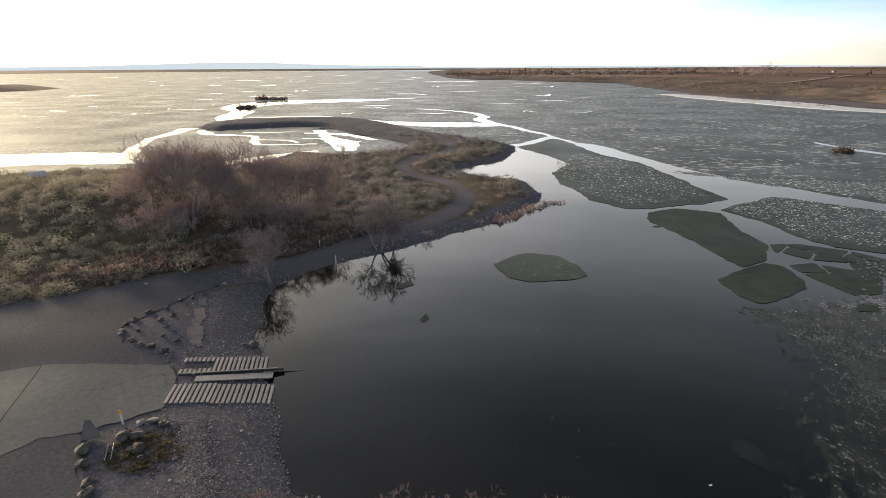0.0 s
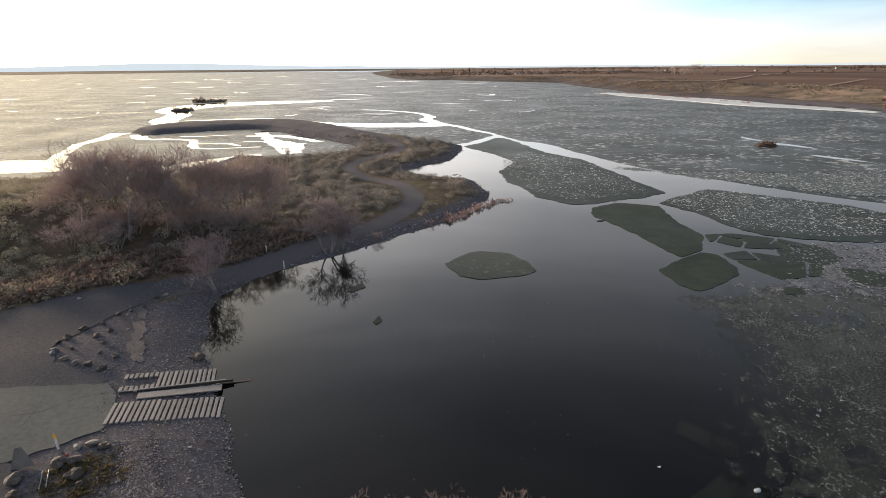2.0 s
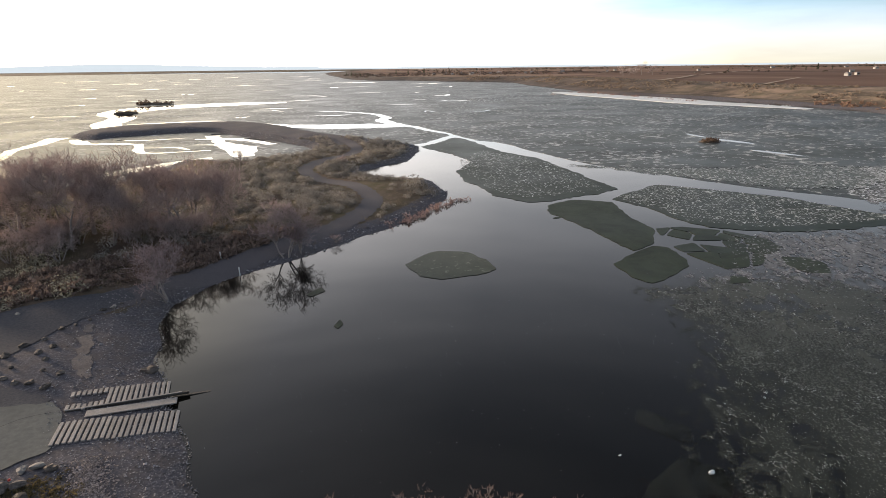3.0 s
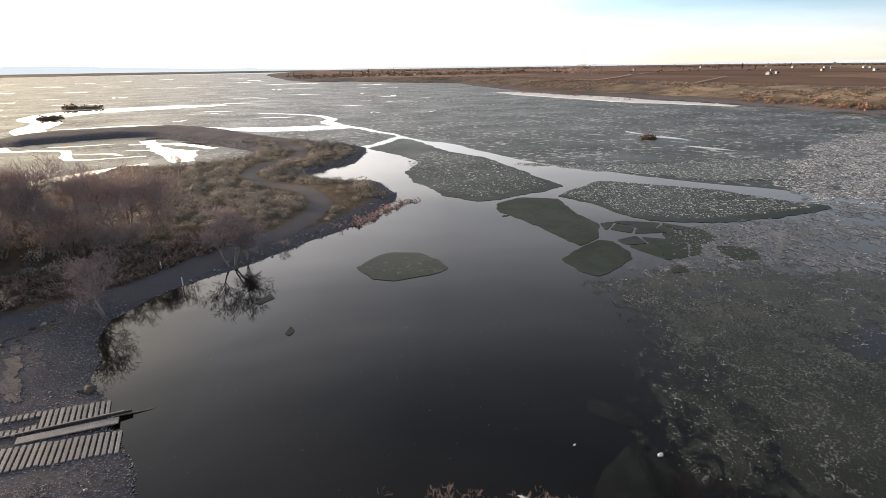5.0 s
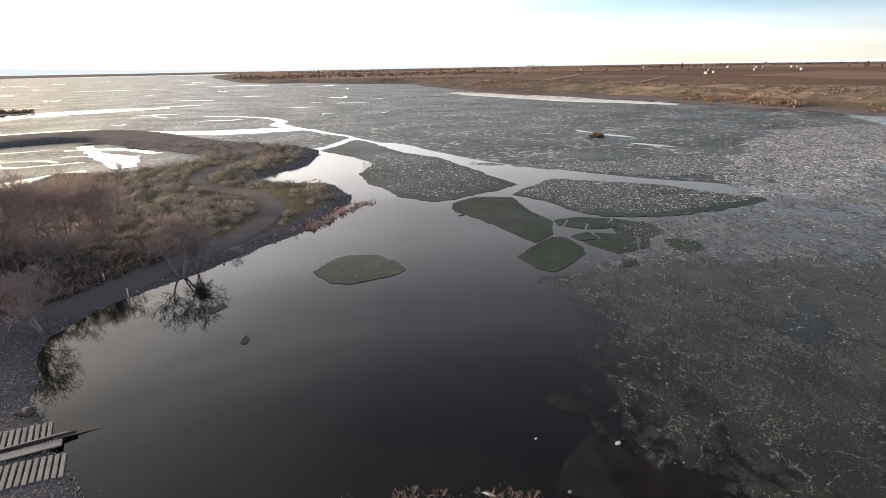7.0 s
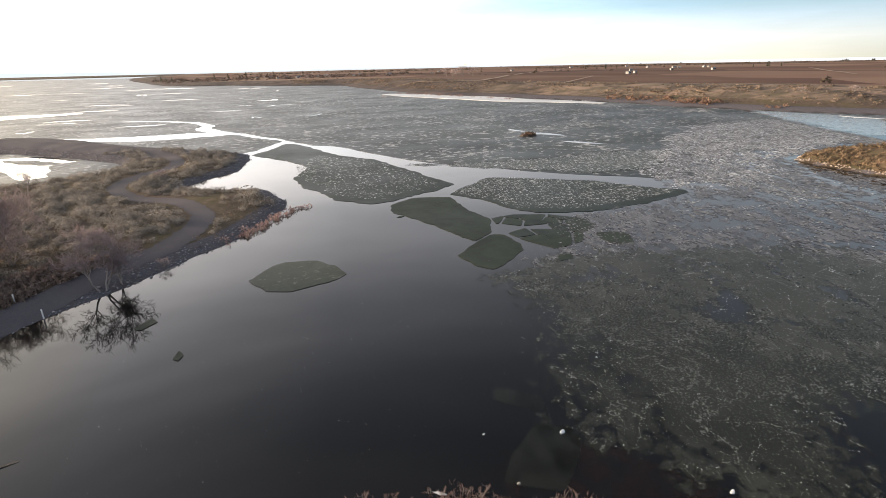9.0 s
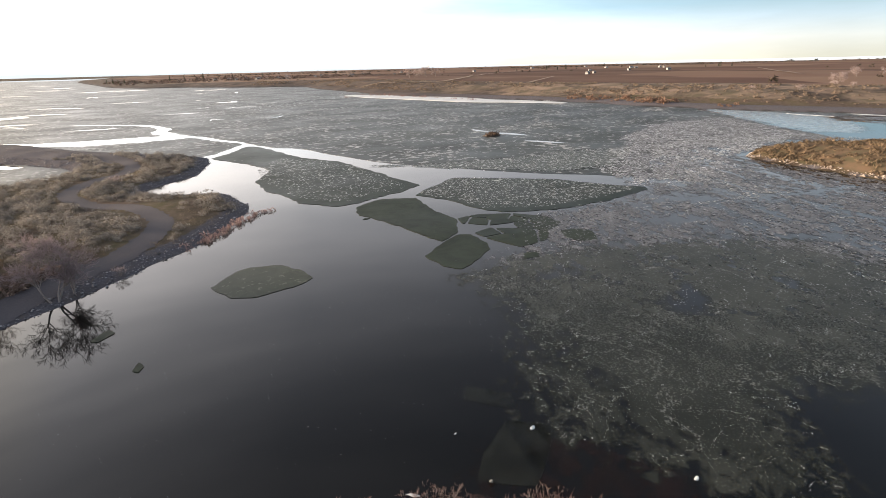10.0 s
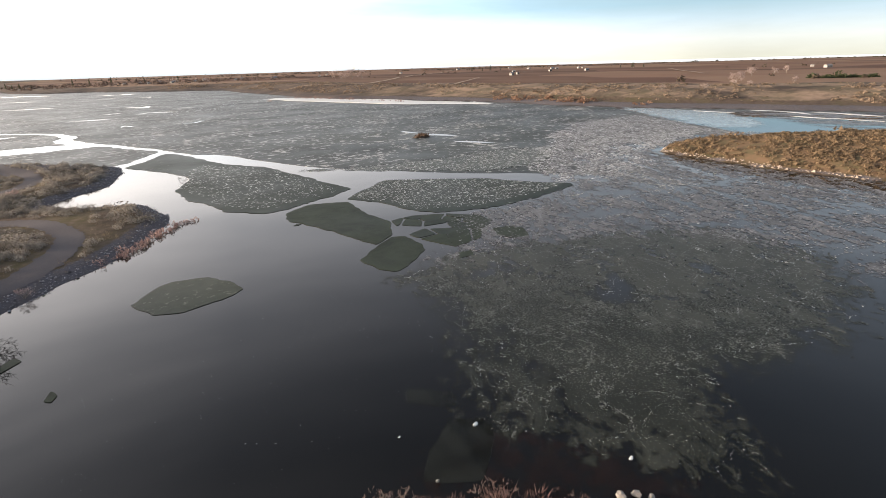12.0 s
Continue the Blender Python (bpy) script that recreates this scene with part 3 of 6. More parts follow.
# open water of the bay and the leads that run out of it
BAY = [(24, 205), (33, 215), (44, 231), (50, 233), (53.5, 217), (61.8, 206), (68, 180), (73, 160), (78.4, 148), (87, 136),
       (96.5, 120), (105.6, 108), (117, 96), (126, 80), (122, 60), (118, 30), (112, -20), (60, -60), (-40, -40), (-60, 20), (-50, 90), (-10, 120),
       (0, 150), (15, 190)]
bay = rounded(BAY, 1.5, 0.7)
leads = [rounded(ribbon(rounded(p, 5, 0.8, False), w), 1.8, 1.9, sharp=0.4) for p, w in (
    ([(24, 206), (33, 213), (45, 229), (48, 236)], [1, 3, 4, 2]),
    ([(53, 217), (48, 235), (40, 257), (32, 282), (22, 309), (26, 330), (18, 362), (-20, 395)], [1.5, 4, 5, 8, 6, 5, 4, 2]),
    ([(34, 280), (18, 284), (-8, 288), (-30, 298), (-46, 312)], [8, 24, 22, 12, 4]),
    ([(-48, 316), (-80, 336), (-120, 330)], [3, 7, 2]),
    ([(-128, 272), (-128, 240), (-122, 212), (-110, 182)], [10, 5, 4, 7]),
    ([(-112, 300), (-132, 330), (-138, 372), (-158, 420), (-140, 470), (-90, 490), (-50, 500)], [14, 16, 16, 30, 46, 40, 8]),
    ([(-118, 262), (-108, 246), (-84, 240), (-76, 216), (-50, 214)], [6, 5, 3, 4, 2]),
    ([(-60, 262), (-52, 236), (-40, 216), (-34, 196)], [7, 5, 13, 7]),
    ([(-66, 250), (-44, 246), (-30, 226)], [3, 8, 5]),
    ([(-76, 168), (-66, 176), (-58, 188), (-46, 194)], [10, 8, 6, 4]),
    ([(-260, 130), (-190, 160), (-140, 180), (-98, 178), (-84, 172)], [60, 56, 36, 26, 8]),
    ([(-62, 268), (-48, 266), (-36, 250)], [4, 5, 3]),
    ([(-100, 258), (-88, 254), (-70, 256)], [1.5, 3, 1]),
    ([(-62, 232), (-48, 229), (-34, 220)], [1.5, 3, 2]),
    ([(-80, 228), (-66, 226), (-60, 218)], [1, 2.5, 1]),
)]
random.seed(5)
for i in range(80):
    # narrow far streaks of open water over the main lake
    y = 350 + 1500 * random.random() ** 1.6
    x = random.uniform(-0.85, 0.24) * y
    ln = random.uniform(0.015, 0.09) * y * (1.5 if i % 6 == 0 else 1)
    w = random.uniform(0.005, 0.020) * y
    bend = random.uniform(-0.03, 0.03) * y
    leads.append(rounded(ribbon(rounded([(x, y), (x + ln * 0.3, y + bend), (x + ln * 0.65, y + bend * random.uniform(0.2, 1.4)), (x + ln, y + random.uniform(-0.02, 0.02) * y)], 10, 4, False),
                                [0.5, w * random.uniform(0.3, 1), w * 0.35, w * random.uniform(0.5, 1.2), w * 0.4, 0.5]), 6, 1.6, sharp=0.6))
pool_r = rounded([(324, 206), (296, 172), (267, 139), (244, 101), (225, 78), (250, 0), (300, -80), (390, -80), (372, 20), (345, 100), (330, 160)], 4, 2)
POOL_BAY = rounded([(126, 80), (118, 60), (112, -20), (160, -40), (260, -100), (240, 20), (222, 66), (235, 93), (180, 110), (140, 104)], 1.6, 2.4)
V, T = sheet(rounded([(-2400, -500), (480, -600), (420, 60), (360, 300), (400, 700), (420, 1100), (200, 1500), (60, 2700), (-100, 3000), (-1500, 3000), (-2400, 1500)], 60),
             [bay, pool_r, POOL_BAY] + leads, 0.04)
ice_sheet = tagged(new("ice_sheet", array_mesh("ice_sheet", V, T, M_ICE)), "grey-green frozen lake ice cut by open leads", "ice", kind="structure")

# floes in the bay
floe("ice_floe", [(29, 203), (36, 186), (40, 168), (32, 151), (31.5, 138), (33.5, 128), (35.6, 118), (40.5, 111), (45.5, 110.8), (54.3, 114), (61, 116),
                  (66.9, 118.8), (66.3, 128.6), (65, 150), (63.3, 168.5), (55.5, 185), (51.5, 216), (47.5, 227), (36, 211)], M_FLOE,
     "largest grey-green floe between two leads, frost-flecked", rough=0.9)
floe("ice_floe", [(60, 109.5), (64, 112.5), (69.1, 115.5), (79.3, 121), (86.3, 115.6), (100.1, 102.1), (105.4, 90.5), (111, 82.5), (109, 80), (98.2, 78.9), (85.5, 78.6),
                  (76.8, 80.1), (69, 84.3), (65.6, 89.1), (64.8, 98.7), (62, 106)], M_FLOE, "large grey-green ice floe flecked with white frost")
floe("ice_floe", [(44.5, 108.3), (51.5, 110.7), (58.7, 107.5), (57, 95.5), (57, 87.2), (53.2, 79.5), (46.7, 76.2), (45.4, 82.7), (44.3, 93.6), (41.8, 101)],
     M_DARK, "smooth dark green ice floe beside the diamond floe")
floe("ice_floe", [(40.7, 71.0), (45.4, 74.3), (50.9, 77.0), (53.4, 75.6), (51.4, 67.6), (47, 64.7), (42.2, 62.9), (40.6, 65.6)], M_DARK, "dark green diamond-shaped ice floe")
floe("ice_floe", [(68.3, 67.8), (71.6, 67), (73, 64.5), (70.2, 60.7), (67.2, 61.4), (66.3, 64.8)], M_DARK, "small dark green ice floe", rough=0.3)
floe("ice_floe", [(8.6, 77.3), (11.4, 81.2), (14.9, 82.6), (19.3, 81.2), (21.4, 76.1), (21.6, 72.6), (18, 70.9), (12.9, 70.4), (10.2, 72.1)], M_OLIVE,
     "lone oval grey-green ice floe adrift in the bay")
for pts, lab in (
        ([(-6.8, 68.7), (-4.9, 70.8), (-4.2, 69.6), (-5.9, 68)], "little leaf-shaped dark ice floe by the shore"),
        ([(41, 97.6), (42, 98.3), (42.8, 97.8), (41.8, 97.2)], "sliver of dark ice adrift"),
        ([(-2.9, 58.6), (-2.2, 60), (-1.8, 58.8), (-2.3, 57.8)], "scrap of dark ice adrift in the bay"),
        ([(53, 60.4), (54.6, 62.5), (56.8, 61.9), (55.6, 60)], "small scrap of dark ice among slush")):
    floe("ice_floe", pts, M_DARK, lab, rough=0.18, step=0.4)
def clip_half(poly, p, nrm):
    """The part of a polygon on the inner side of a line."""
    out = []
    for i, a in enumerate(poly):
        c = poly[(i + 1) % len(poly)]
        da, dc = (a - p).dot(nrm), (c - p).dot(nrm)
        if da >= 0:
            out.append(a)
        if (da >= 0) != (dc >= 0):
            out.append(a.lerp(c, da / (da - dc)))
    return out


# a patch of ice broken into angular plates between the larger floes
rnd = random.Random(12)
PATCH = [Vector(p) for p in [(57.4, 86.5), (62.8, 86.6), (69, 82.6), (73, 77), (72, 72), (67, 69.6), (63, 65.8), (56.4, 65.2), (54.8, 71.5), (54.6, 78.4)]]
seeds = []
while len(seeds) < 17:
    c = Vector((rnd.uniform(54.5, 73), rnd.uniform(65, 87)))
    if inside(np.array([c.x]), np.array([c.y]), [tuple(p) for p in PATCH])[0] and all((c - q).length > 2.6 for q in seeds):
        seeds.append(c)
for i, c in enumerate(seeds):
    cell = PATCH
    for j, q in enumerate(seeds):
        if i != j and cell:
            nrm = (c - q).normalized()
            cell = clip_half(cell, (c + q) / 2 + nrm * rnd.choice((0.08, 0.10, 0.14, 0.45)), nrm)
    if len(cell) > 2 and i % 6 != 5:
        floe("ice_floe", [tuple(p) for p in cell], M_DARK if i % 3 else M_FLOE, "small angular dark green plate of broken ice", rough=0.14, step=0.35)

for pts, lab in (([(25, 36.3), (27.7, 33), (26.9, 31.4), (26, 31.4), (23.7, 34.8)], "thin grey pane of new ice on dark water"),
                 ([(24.9, 30), (27.6, 27.6), (26.4, 26), (22, 22.8), (18.6, 25.6), (21, 28)], "thin grey pane of new ice by the bank")):
    floe("thin_floe", pts, M_PANE, lab, "thin ice", rough=0.15, step=0.4, group="new ice panes", z=0.03)


def clip_grid(field, x0, x1, y0, y1, step):
    """Triangles of the part of a grid where the field is above zero, cut along its zero line."""
    xs, ys = np.arange(x0, x1 + step, step), np.arange(y0, y1 + step, step)
    X, Y = np.meshgrid(xs, ys)
    F = field(X, Y)
    n, m = X.shape
    ids = np.arange(n * m).reshape(n, m)
    tri = np.concatenate([np.stack([ids[:-1, :-1], ids[:-1, 1:], ids[1:, 1:]], -1).reshape(-1, 3),
                          np.stack([ids[:-1, :-1], ids[1:, 1:], ids[1:, :-1]], -1).reshape(-1, 3)])
    P, f = np.c_[X.ravel(), Y.ravel()], F.ravel()
    pos = (f[tri] > 0).sum(1)
    verts, tris = list(map(tuple, P)), [tuple(t) for t in tri[pos == 3]]
    cache = {}

    def cut(a, b):
        k = (min(a, b), max(a, b))
        if k not in cache:
            u = f[a] / (f[a] - f[b])
            cache[k] = len(verts)
            verts.append(tuple(P[a] + (P[b] - P[a]) * u))
        return cache[k]
    for t in tri[(pos == 1) | (pos == 2)]:
        poly = []
        for i in range(3):
            a, b = t[i], t[(i + 1) % 3]
            if f[a] > 0:
                poly.append(a)
            if (f[a] > 0) != (f[b] > 0):
                poly.append(cut(a, b))
        tris += [(poly[0], poly[i], poly[i + 1]) for i in range(1, len(poly) - 1)]
    V, T = np.array(verts), np.array(tris)
    used, inv = np.unique(T, return_inverse=True)
    return V[used], inv.reshape(-1, 3)


def drape(name, outline, mat, lift, step=1.0, ragged=0.0):
    """A layer laid over the ground inside an outline."""
    q = np.array([tuple(p) for p in outline])

    def field(X, Y):
        return signed(X, Y, [tuple(p) for p in outline]) + (ragged * bumpy(X, Y, 0.8, 3.0) if ragged else 0)
    V, T = clip_grid(field, q[:, 0].min() - 1, q[:, 0].max() + 1, q[:, 1].min() - 1, q[:, 1].max() + 1, step)
    return new(name, array_mesh(name, np.c_[V, height(V[:, 0], V[:, 1]) + lift], T, mat, True))


# thin ice and brash on the eastern side of the bay
THIN = [(42, 60), (40.6, 52.8), (38.3, 46.5), (34.5, 41), (31.6, 34), (28.5, 31), (27, 26.7), (30.4, 21.7), (32.7, 17.3), (34, 13.6), (37, 10.2),
        (42, 12), (46, 15), (50, 18.5), (53, 15.5), (62, 13), (78, 12), (94, 20), (100, 36), (90, 49), (72, 56), (62, 61), (52, 62)]
BRASH = [(52, 62), (60, 60), (78, 54), (90, 42), (94, 28), (92, 16), (96, 6), (110, -30), (160, -50), (172, 0), (163, 27), (162, 55), (170, 92),
         (186, 94), (222, 78), (244, 101), (262, 128), (284, 160), (262, 172), (225, 165), (186, 148), (162, 128), (142, 114), (119, 98), (112, 88), (112, 80), (98, 77), (85, 77), (76, 78.5), (69, 80), (62, 74), (56, 64)]
thin_line, brash_line = rounded(THIN, 1.2, 0.8), rounded(BRASH, 2, 1.0)
POOLS = [(98, 20, 16, 5, -0.5), (75, 27, 4, 2.0, -0.6), (62, 14, 11, 4.0, -0.55), (72, 35, 4, 1.6, -0.5), (77, 48, 5, 2.2, -0.6), (92, 60, 9, 3, -0.5),
         (108, 70, 10, 4, -0.8), (125, 60, 12, 1.6, -0.25), (140, 55, 12, 1.6, -0.2), (120, 84, 10, 2.2, -0.9), (135, 20, 22, 3, -0.7), (100, 40, 8, 2, -0.6), (86, 34, 6, 1.5, -0.6)]


def holes(X, Y):
    v = np.full(X.shape, 1.0)
    for cx, cy, a, b, r in POOLS:
        u, w = (X - cx) * math.cos(r) + (Y - cy) * math.sin(r), -(X - cx) * math.sin(r) + (Y - cy) * math.cos(r)
        v = np.minimum(v, np.sqrt((u / a) ** 2 + (w / b) ** 2) - 1)
    return v


def fractal(X, Y, s, seed, along=1.1, stretch=2.6):
    u, w = X * math.cos(along) + Y * math.sin(along), -X * math.sin(along) + Y * math.cos(along)
    return bumpy(u / stretch, w, s, seed) + 0.5 * bumpy(u / stretch, w, s * 2.3, seed + 3) + 0.42 * bumpy(u / (0.5 + stretch / 2), w, s * 4.6, seed + 7)


def thin_field(X, Y):
    return np.minimum(signed(X, Y, thin_line) * 0.075 + 0.22 * fractal(X, Y, 0.3, 13.0, stretch=1.6), 0.40 + 0.6 * fractal(X, Y, 0.14, 11.0, stretch=1.8))


def brash_field(X, Y):
    return np.minimum.reduce([signed(X, Y, brash_line) * 0.09, 0.10 + 0.55 * fractal(X, Y, 0.2, 21.0, stretch=3.0), holes(X, Y) * 0.6 + 0.2 * fractal(X, Y, 0.3, 31.0)])


def ice_film(name, field, z, mat, *area):
    """A frayed film of ice; its cover layer thins out towards open water."""
    V, T = clip_grid(lambda X, Y: np.minimum(field(X, Y) + 0.7, signed(X, Y, FILM_EDGE)), *area)
    me = array_mesh(name, np.c_[V, np.full(len(V), z)], T, mat)
    me.attributes.new("cover", "FLOAT", "POINT").data.foreach_set("value", field(V[:, 0], V[:, 1]).astype(np.float32))
    return new(name, me)


FILM_EDGE = [(18, 8), (24, -4), (40, -60), (250, -60), (300, 120), (300, 190), (190, 175), (128, 116), (112, 90), (100, 79), (75, 80), (50, 66), (34, 62)]
tagged(ice_film("thin_ice", thin_field, 0.03, M_THIN, 18, 108, 0, 72, 0.7), "dark translucent sheet of thin new ice with white cracks", "thin ice", kind="stuff")
tagged(ice_film("brash_ice", brash_field, 0.048, M_SLUSH, 46, 292, -50, 180, 1.0), "patchy grey brash ice with dark gaps of water", "brash ice", kind="stuff")


def fragments(name, field, n, size, mat, label, category, box4, z=0.06, seed=1):
    """Loose flat splinters of ice where the field allows them."""
    rng = np.random.default_rng(seed)
    x, y = rng.uniform(box4[0], box4[1], n * 8), rng.uniform(box4[2], box4[3], n * 8)
    ok = field(x, y) > 0
    x, y = x[ok][:n], y[ok][:n]
    k = len(x)
    a = rng.uniform(0, math.pi, k)
    grown = size * np.clip(np.hypot(x, y) / 60, 0.6, 3.5)
    ln, wd = grown * rng.lognormal(0, 0.5, k), grown * 0.75 * rng.lognormal(0, 0.4, k)
    ring = np.linspace(0, 2 * math.pi, 6)[:-1]
    r = rng.uniform(0.6, 1.2, (k, 5))
    u, w = np.cos(ring) * r * ln[:, None], np.sin(ring) * r * wd[:, None]
    X = x[:, None] + u * np.cos(a)[:, None] - w * np.sin(a)[:, None]
    Y = y[:, None] + u * np.sin(a)[:, None] + w * np.cos(a)[:, None]
    Z = z + rng.uniform(0, 0.05, (k, 5)) * np.minimum(1, size * 3)
    top = np.stack([x, y, np.full(k, z + 0.06 * min(1, size * 3))], -1)
    V = np.concatenate([np.stack([X, Y, Z], -1), top[:, None]], 1).reshape(-1, 3)
    b = np.arange(k)[:, None, None] * 6
    T = (b + np.array([[i, (i + 1) % 5, 5] for i in range(5)])[None]).reshape(-1, 3)
    return tagged(new(name, array_mesh(name, V, T, mat)), label, category, kind="stuff")


def scales(X, Y, cell, seed):
    """How near a point lies to the border between two plates of a cracked sheet: 0 on the border."""
    wx, wy = X / cell + 0.35 * bumpy(X, Y, 1.2 / cell, seed), Y / cell + 0.35 * bumpy(X, Y, 1.2 / cell, seed + 5)
    ix, iy = np.floor(wx), np.floor(wy)
    first, second = np.full(X.shape, 9.0), np.full(X.shape, 9.0)
    for i in (-1, 0, 1):
        for j in (-1, 0, 1):
            h = np.sin((ix + i) * 127.1 + (iy + j) * 311.7 + seed) * 43758.5453
            k = np.sin((ix + i) * 269.5 + (iy + j) * 183.3 + seed) * 43758.5453
            r = np.hypot(ix + i + h % 1 - wx, iy + j + k % 1 - wy)
            second = np.minimum(second, np.maximum(first, r))
            first = np.minimum(first, r)
    return second - first


def veins(X, Y):
    kept = bumpy(X, Y, 0.22, 45.0) + 0.5 * bumpy(X, Y, 0.7, 48.0) + 0.05
    return np.minimum.reduce([0.035 - scales(X, Y, 4.6, 41.0), kept, signed(X, Y, thin_line)])


def veins_brash(X, Y):
    kept = bumpy(X, Y, 0.12, 46.0) + 0.2
    return np.minimum.reduce([0.07 - np.minimum(scales(X, Y, 9.0, 43.0), 1.3 * scales(X, Y, 3.5, 49.0)), kept, signed(X, Y, brash_line)])


fragments("ice_splinters", veins, 7000, 0.046, M_CHIP, "white ice splinters along cracks in thin ice", "ice splinters", (26, 102, 8, 64))
fragments("ice_splinters", lambda X, Y: signed(X, Y, thin_line) - 0.06 * np.hypot(X - 62, Y - 52), 5200, 0.040, M_FROST, "scattered white ice crumbs on thin ice", "ice splinters", (26, 102, 8, 64), seed=2)
fragments("ice_splinters", veins_brash, 12000, 0.085, M_FROST, "white ice splinters strewn over brash ice", "ice splinters", (50, 290, -50, 178), seed=3)
fragments("ice_splinters", lambda X, Y: brash_field(X, Y) - 0.02, 24000, 0.115, leafy("grey_ice_bits", (0.012, 0.014, 0.014), (0.30, 0.30, 0.31), 0.6, 0), "grey and white ice bits frozen into brash", "ice splinters",
          (50, 290, -50, 178), seed=8)
fl_b = [(62, 109), (79, 119.5), (86, 114), (99, 101), (109, 82), (98, 80.5), (77, 82), (67, 89), (66, 99)]
fl_a = [(38, 168), (34, 150), (36, 122), (42, 113), (64, 117), (64, 150), (60, 168), (50, 185)]
fragments("ice_splinters", lambda X, Y: signed(X, Y - 1.6, fl_b) + 0.4, 2600, 0.115, M_FROST, "white frost lumps scattered on an ice floe", "ice splinters", (60, 112, 78, 121), seed=4)
fragments("ice_splinters", lambda X, Y: signed(X, Y - 3.0, fl_a) + 0.4, 2000, 0.105, M_FROST, "white frost lumps scattered on an ice floe", "ice splinters", (30, 67, 110, 190), seed=5)
fragments("ice_splinters", lambda X, Y: np.minimum(signed(X, Y, bay), 0.25 - np.abs(fractal(X, Y, 0.2, 51.0))), 200, 0.035, M_CHIP, "tiny ice crumbs floating on dark water",
          "ice splinters", (-14, 40, 30, 62), seed=6, z=0.01)
# pressed-up white ice along the far shore, and pale streaks round the islet
V, T = sheet(ribbon(rounded([(236, 572), (255, 507), (271, 428), (278, 380), (294, 348), (305, 306)], 6, 3, False), [12, 44, 50, 42, 30, 8]), [], 0.25, 0.25)
tagged(new("ice_ridge", array_mesh("ice_ridge", V, T, M_CHIP)), "white shore ice piled along the far bank", "ice ridge")
ridge_line = [(222, 556), (238, 520), (250, 492), (262, 428), (272, 398), (292, 362), (308, 330)]
fragments("ice_blocks", lambda X, Y: np.minimum(5.0 + 5 * bumpy(X, Y, 0.05, 14.0) - line_distance(X, Y, ridge_line, False), bumpy(X, Y, 0.09, 15.0) + 0.25), 1500, 0.24, M_CHIP,
          "jagged white ice blocks pushed up on the far shore", "ice blocks", (205, 325, 310, 580), z=0.5, seed=12)
fragments("ice_blocks", lambda X, Y: 22 - line_distance(X, Y, [(108, 440), (180, 520), (215, 552)], False) - 40 * np.maximum(0, 0.2 - bumpy(X, Y, 0.04, 16.0)), 240, 0.22, M_CHIP,
          "scattered white ice plates off the far shore", "ice blocks", (90, 235, 410, 580), z=0.1, seed=13)
# pale tone paints the sky's reflection in open water beside the islet
M_STREAK = speckled("sky_reflection_streak", (0.34, 0.37, 0.39), (0.48, 0.50, 0.52), (0.24, 0.26, 0.275), 0.25, 1.2, 0.25, 0.2, 0.02, spec=0.5)
for line, w in (([(150.5, 213), (150, 206), (150.5, 200)], [1, 3, 1.5]), ([(151.5, 193), (154, 186), (156.5, 178)], [3, 5, 4, 1]), ([(144, 166), (147.5, 158), (150.5, 150)], [1, 4, 3, 1])):
    V, T = sheet(ribbon(rounded(line, 3, 1, False), w), [], 0.06)
    tagged(new("pale_streak", array_mesh("pale_streak", V, T, M_STREAK)), "pale streak painted as open water reflecting sky beside a brushy islet", "ice streak", "ice streaks")

M_SEAM = open_ice_material("refrozen_seam", (0.075, 0.08, 0.076), (0.12, 0.125, 0.12), (0.4, 0.41, 0.4), -0.35, 3.0, 0.25, 0.8, 0.2, 1.4)
for line, w in (([(22, 398), (54, 403), (93, 417), (140, 437), (192, 462)], [1, 4, 5, 5, 2]), ([(33, 298), (59, 305), (87, 313), (125, 328), (166, 340), (228, 356)], [1, 4, 6, 6, 5, 2])):
    V, T = sheet(ribbon(rounded(line, 6, 2, False), w), [], 0.07)
    me = array_mesh("ice_seam", V, T, M_SEAM)
    me.attributes.new("cover", "FLOAT", "POINT").data.foreach_set("value", np.full(len(V), 0.22, np.float32))
    tagged(new("ice_seam", me), "pale refrozen seam across the grey ice sheet", "ice seam", "ice seams")
# dense frost where brash has frozen to the sheet off the point
FROSTED = [(112, 86), (118, 104), (142, 116), (186, 150), (230, 168), (284, 166), (262, 128), (236, 104), (190, 98), (168, 94), (150, 78), (128, 74)]
fragments("ice_splinters", lambda X, Y: np.minimum(signed(X, Y, FROSTED) + 6 * bumpy(X, Y, 0.06, 57.0), 0.35 + bumpy(X, Y, 0.16, 58.0)), 9000, 0.11, leafy("frost_crust", (0.22, 0.225, 0.23), (0.72, 0.73, 0.74), 0.7, 0),
          "white frost crust broken over pale brash", "ice splinters", (104, 290, 66, 176), seed=16)
# broken white streaks of shore ice in the lagoon
for line, w in (([(340, 190), (342, 174), (343.5, 158)], [1, 4, 2]), ([(372, 148), (366, 126), (356, 100)], [1, 6, 3, 5, 1]), ([(346, 131), (343, 107), (335.6, 93.6)], [1, 5, 2, 5, 1]),
                ([(350.6, 95), (346, 78), (344, 64.6)], [1, 5, 3]), ([(320.3, 99), (317, 74), (315, 58.7)], [1, 4, 2, 3, 1]), ([(326.7, 153), (325, 140), (324.3, 129)], [1, 3, 1])):
    V, T = sheet(rounded(ribbon(rounded(line, 4, 2.5, False), w), 2.5, 1.6, sharp=0.5), [], 0.07)
    tagged(new("pale_streak", array_mesh("pale_streak", V, T, M_CHIP)), "broken white ice streak in the lagoon", "ice streak", "lagoon ice streaks")
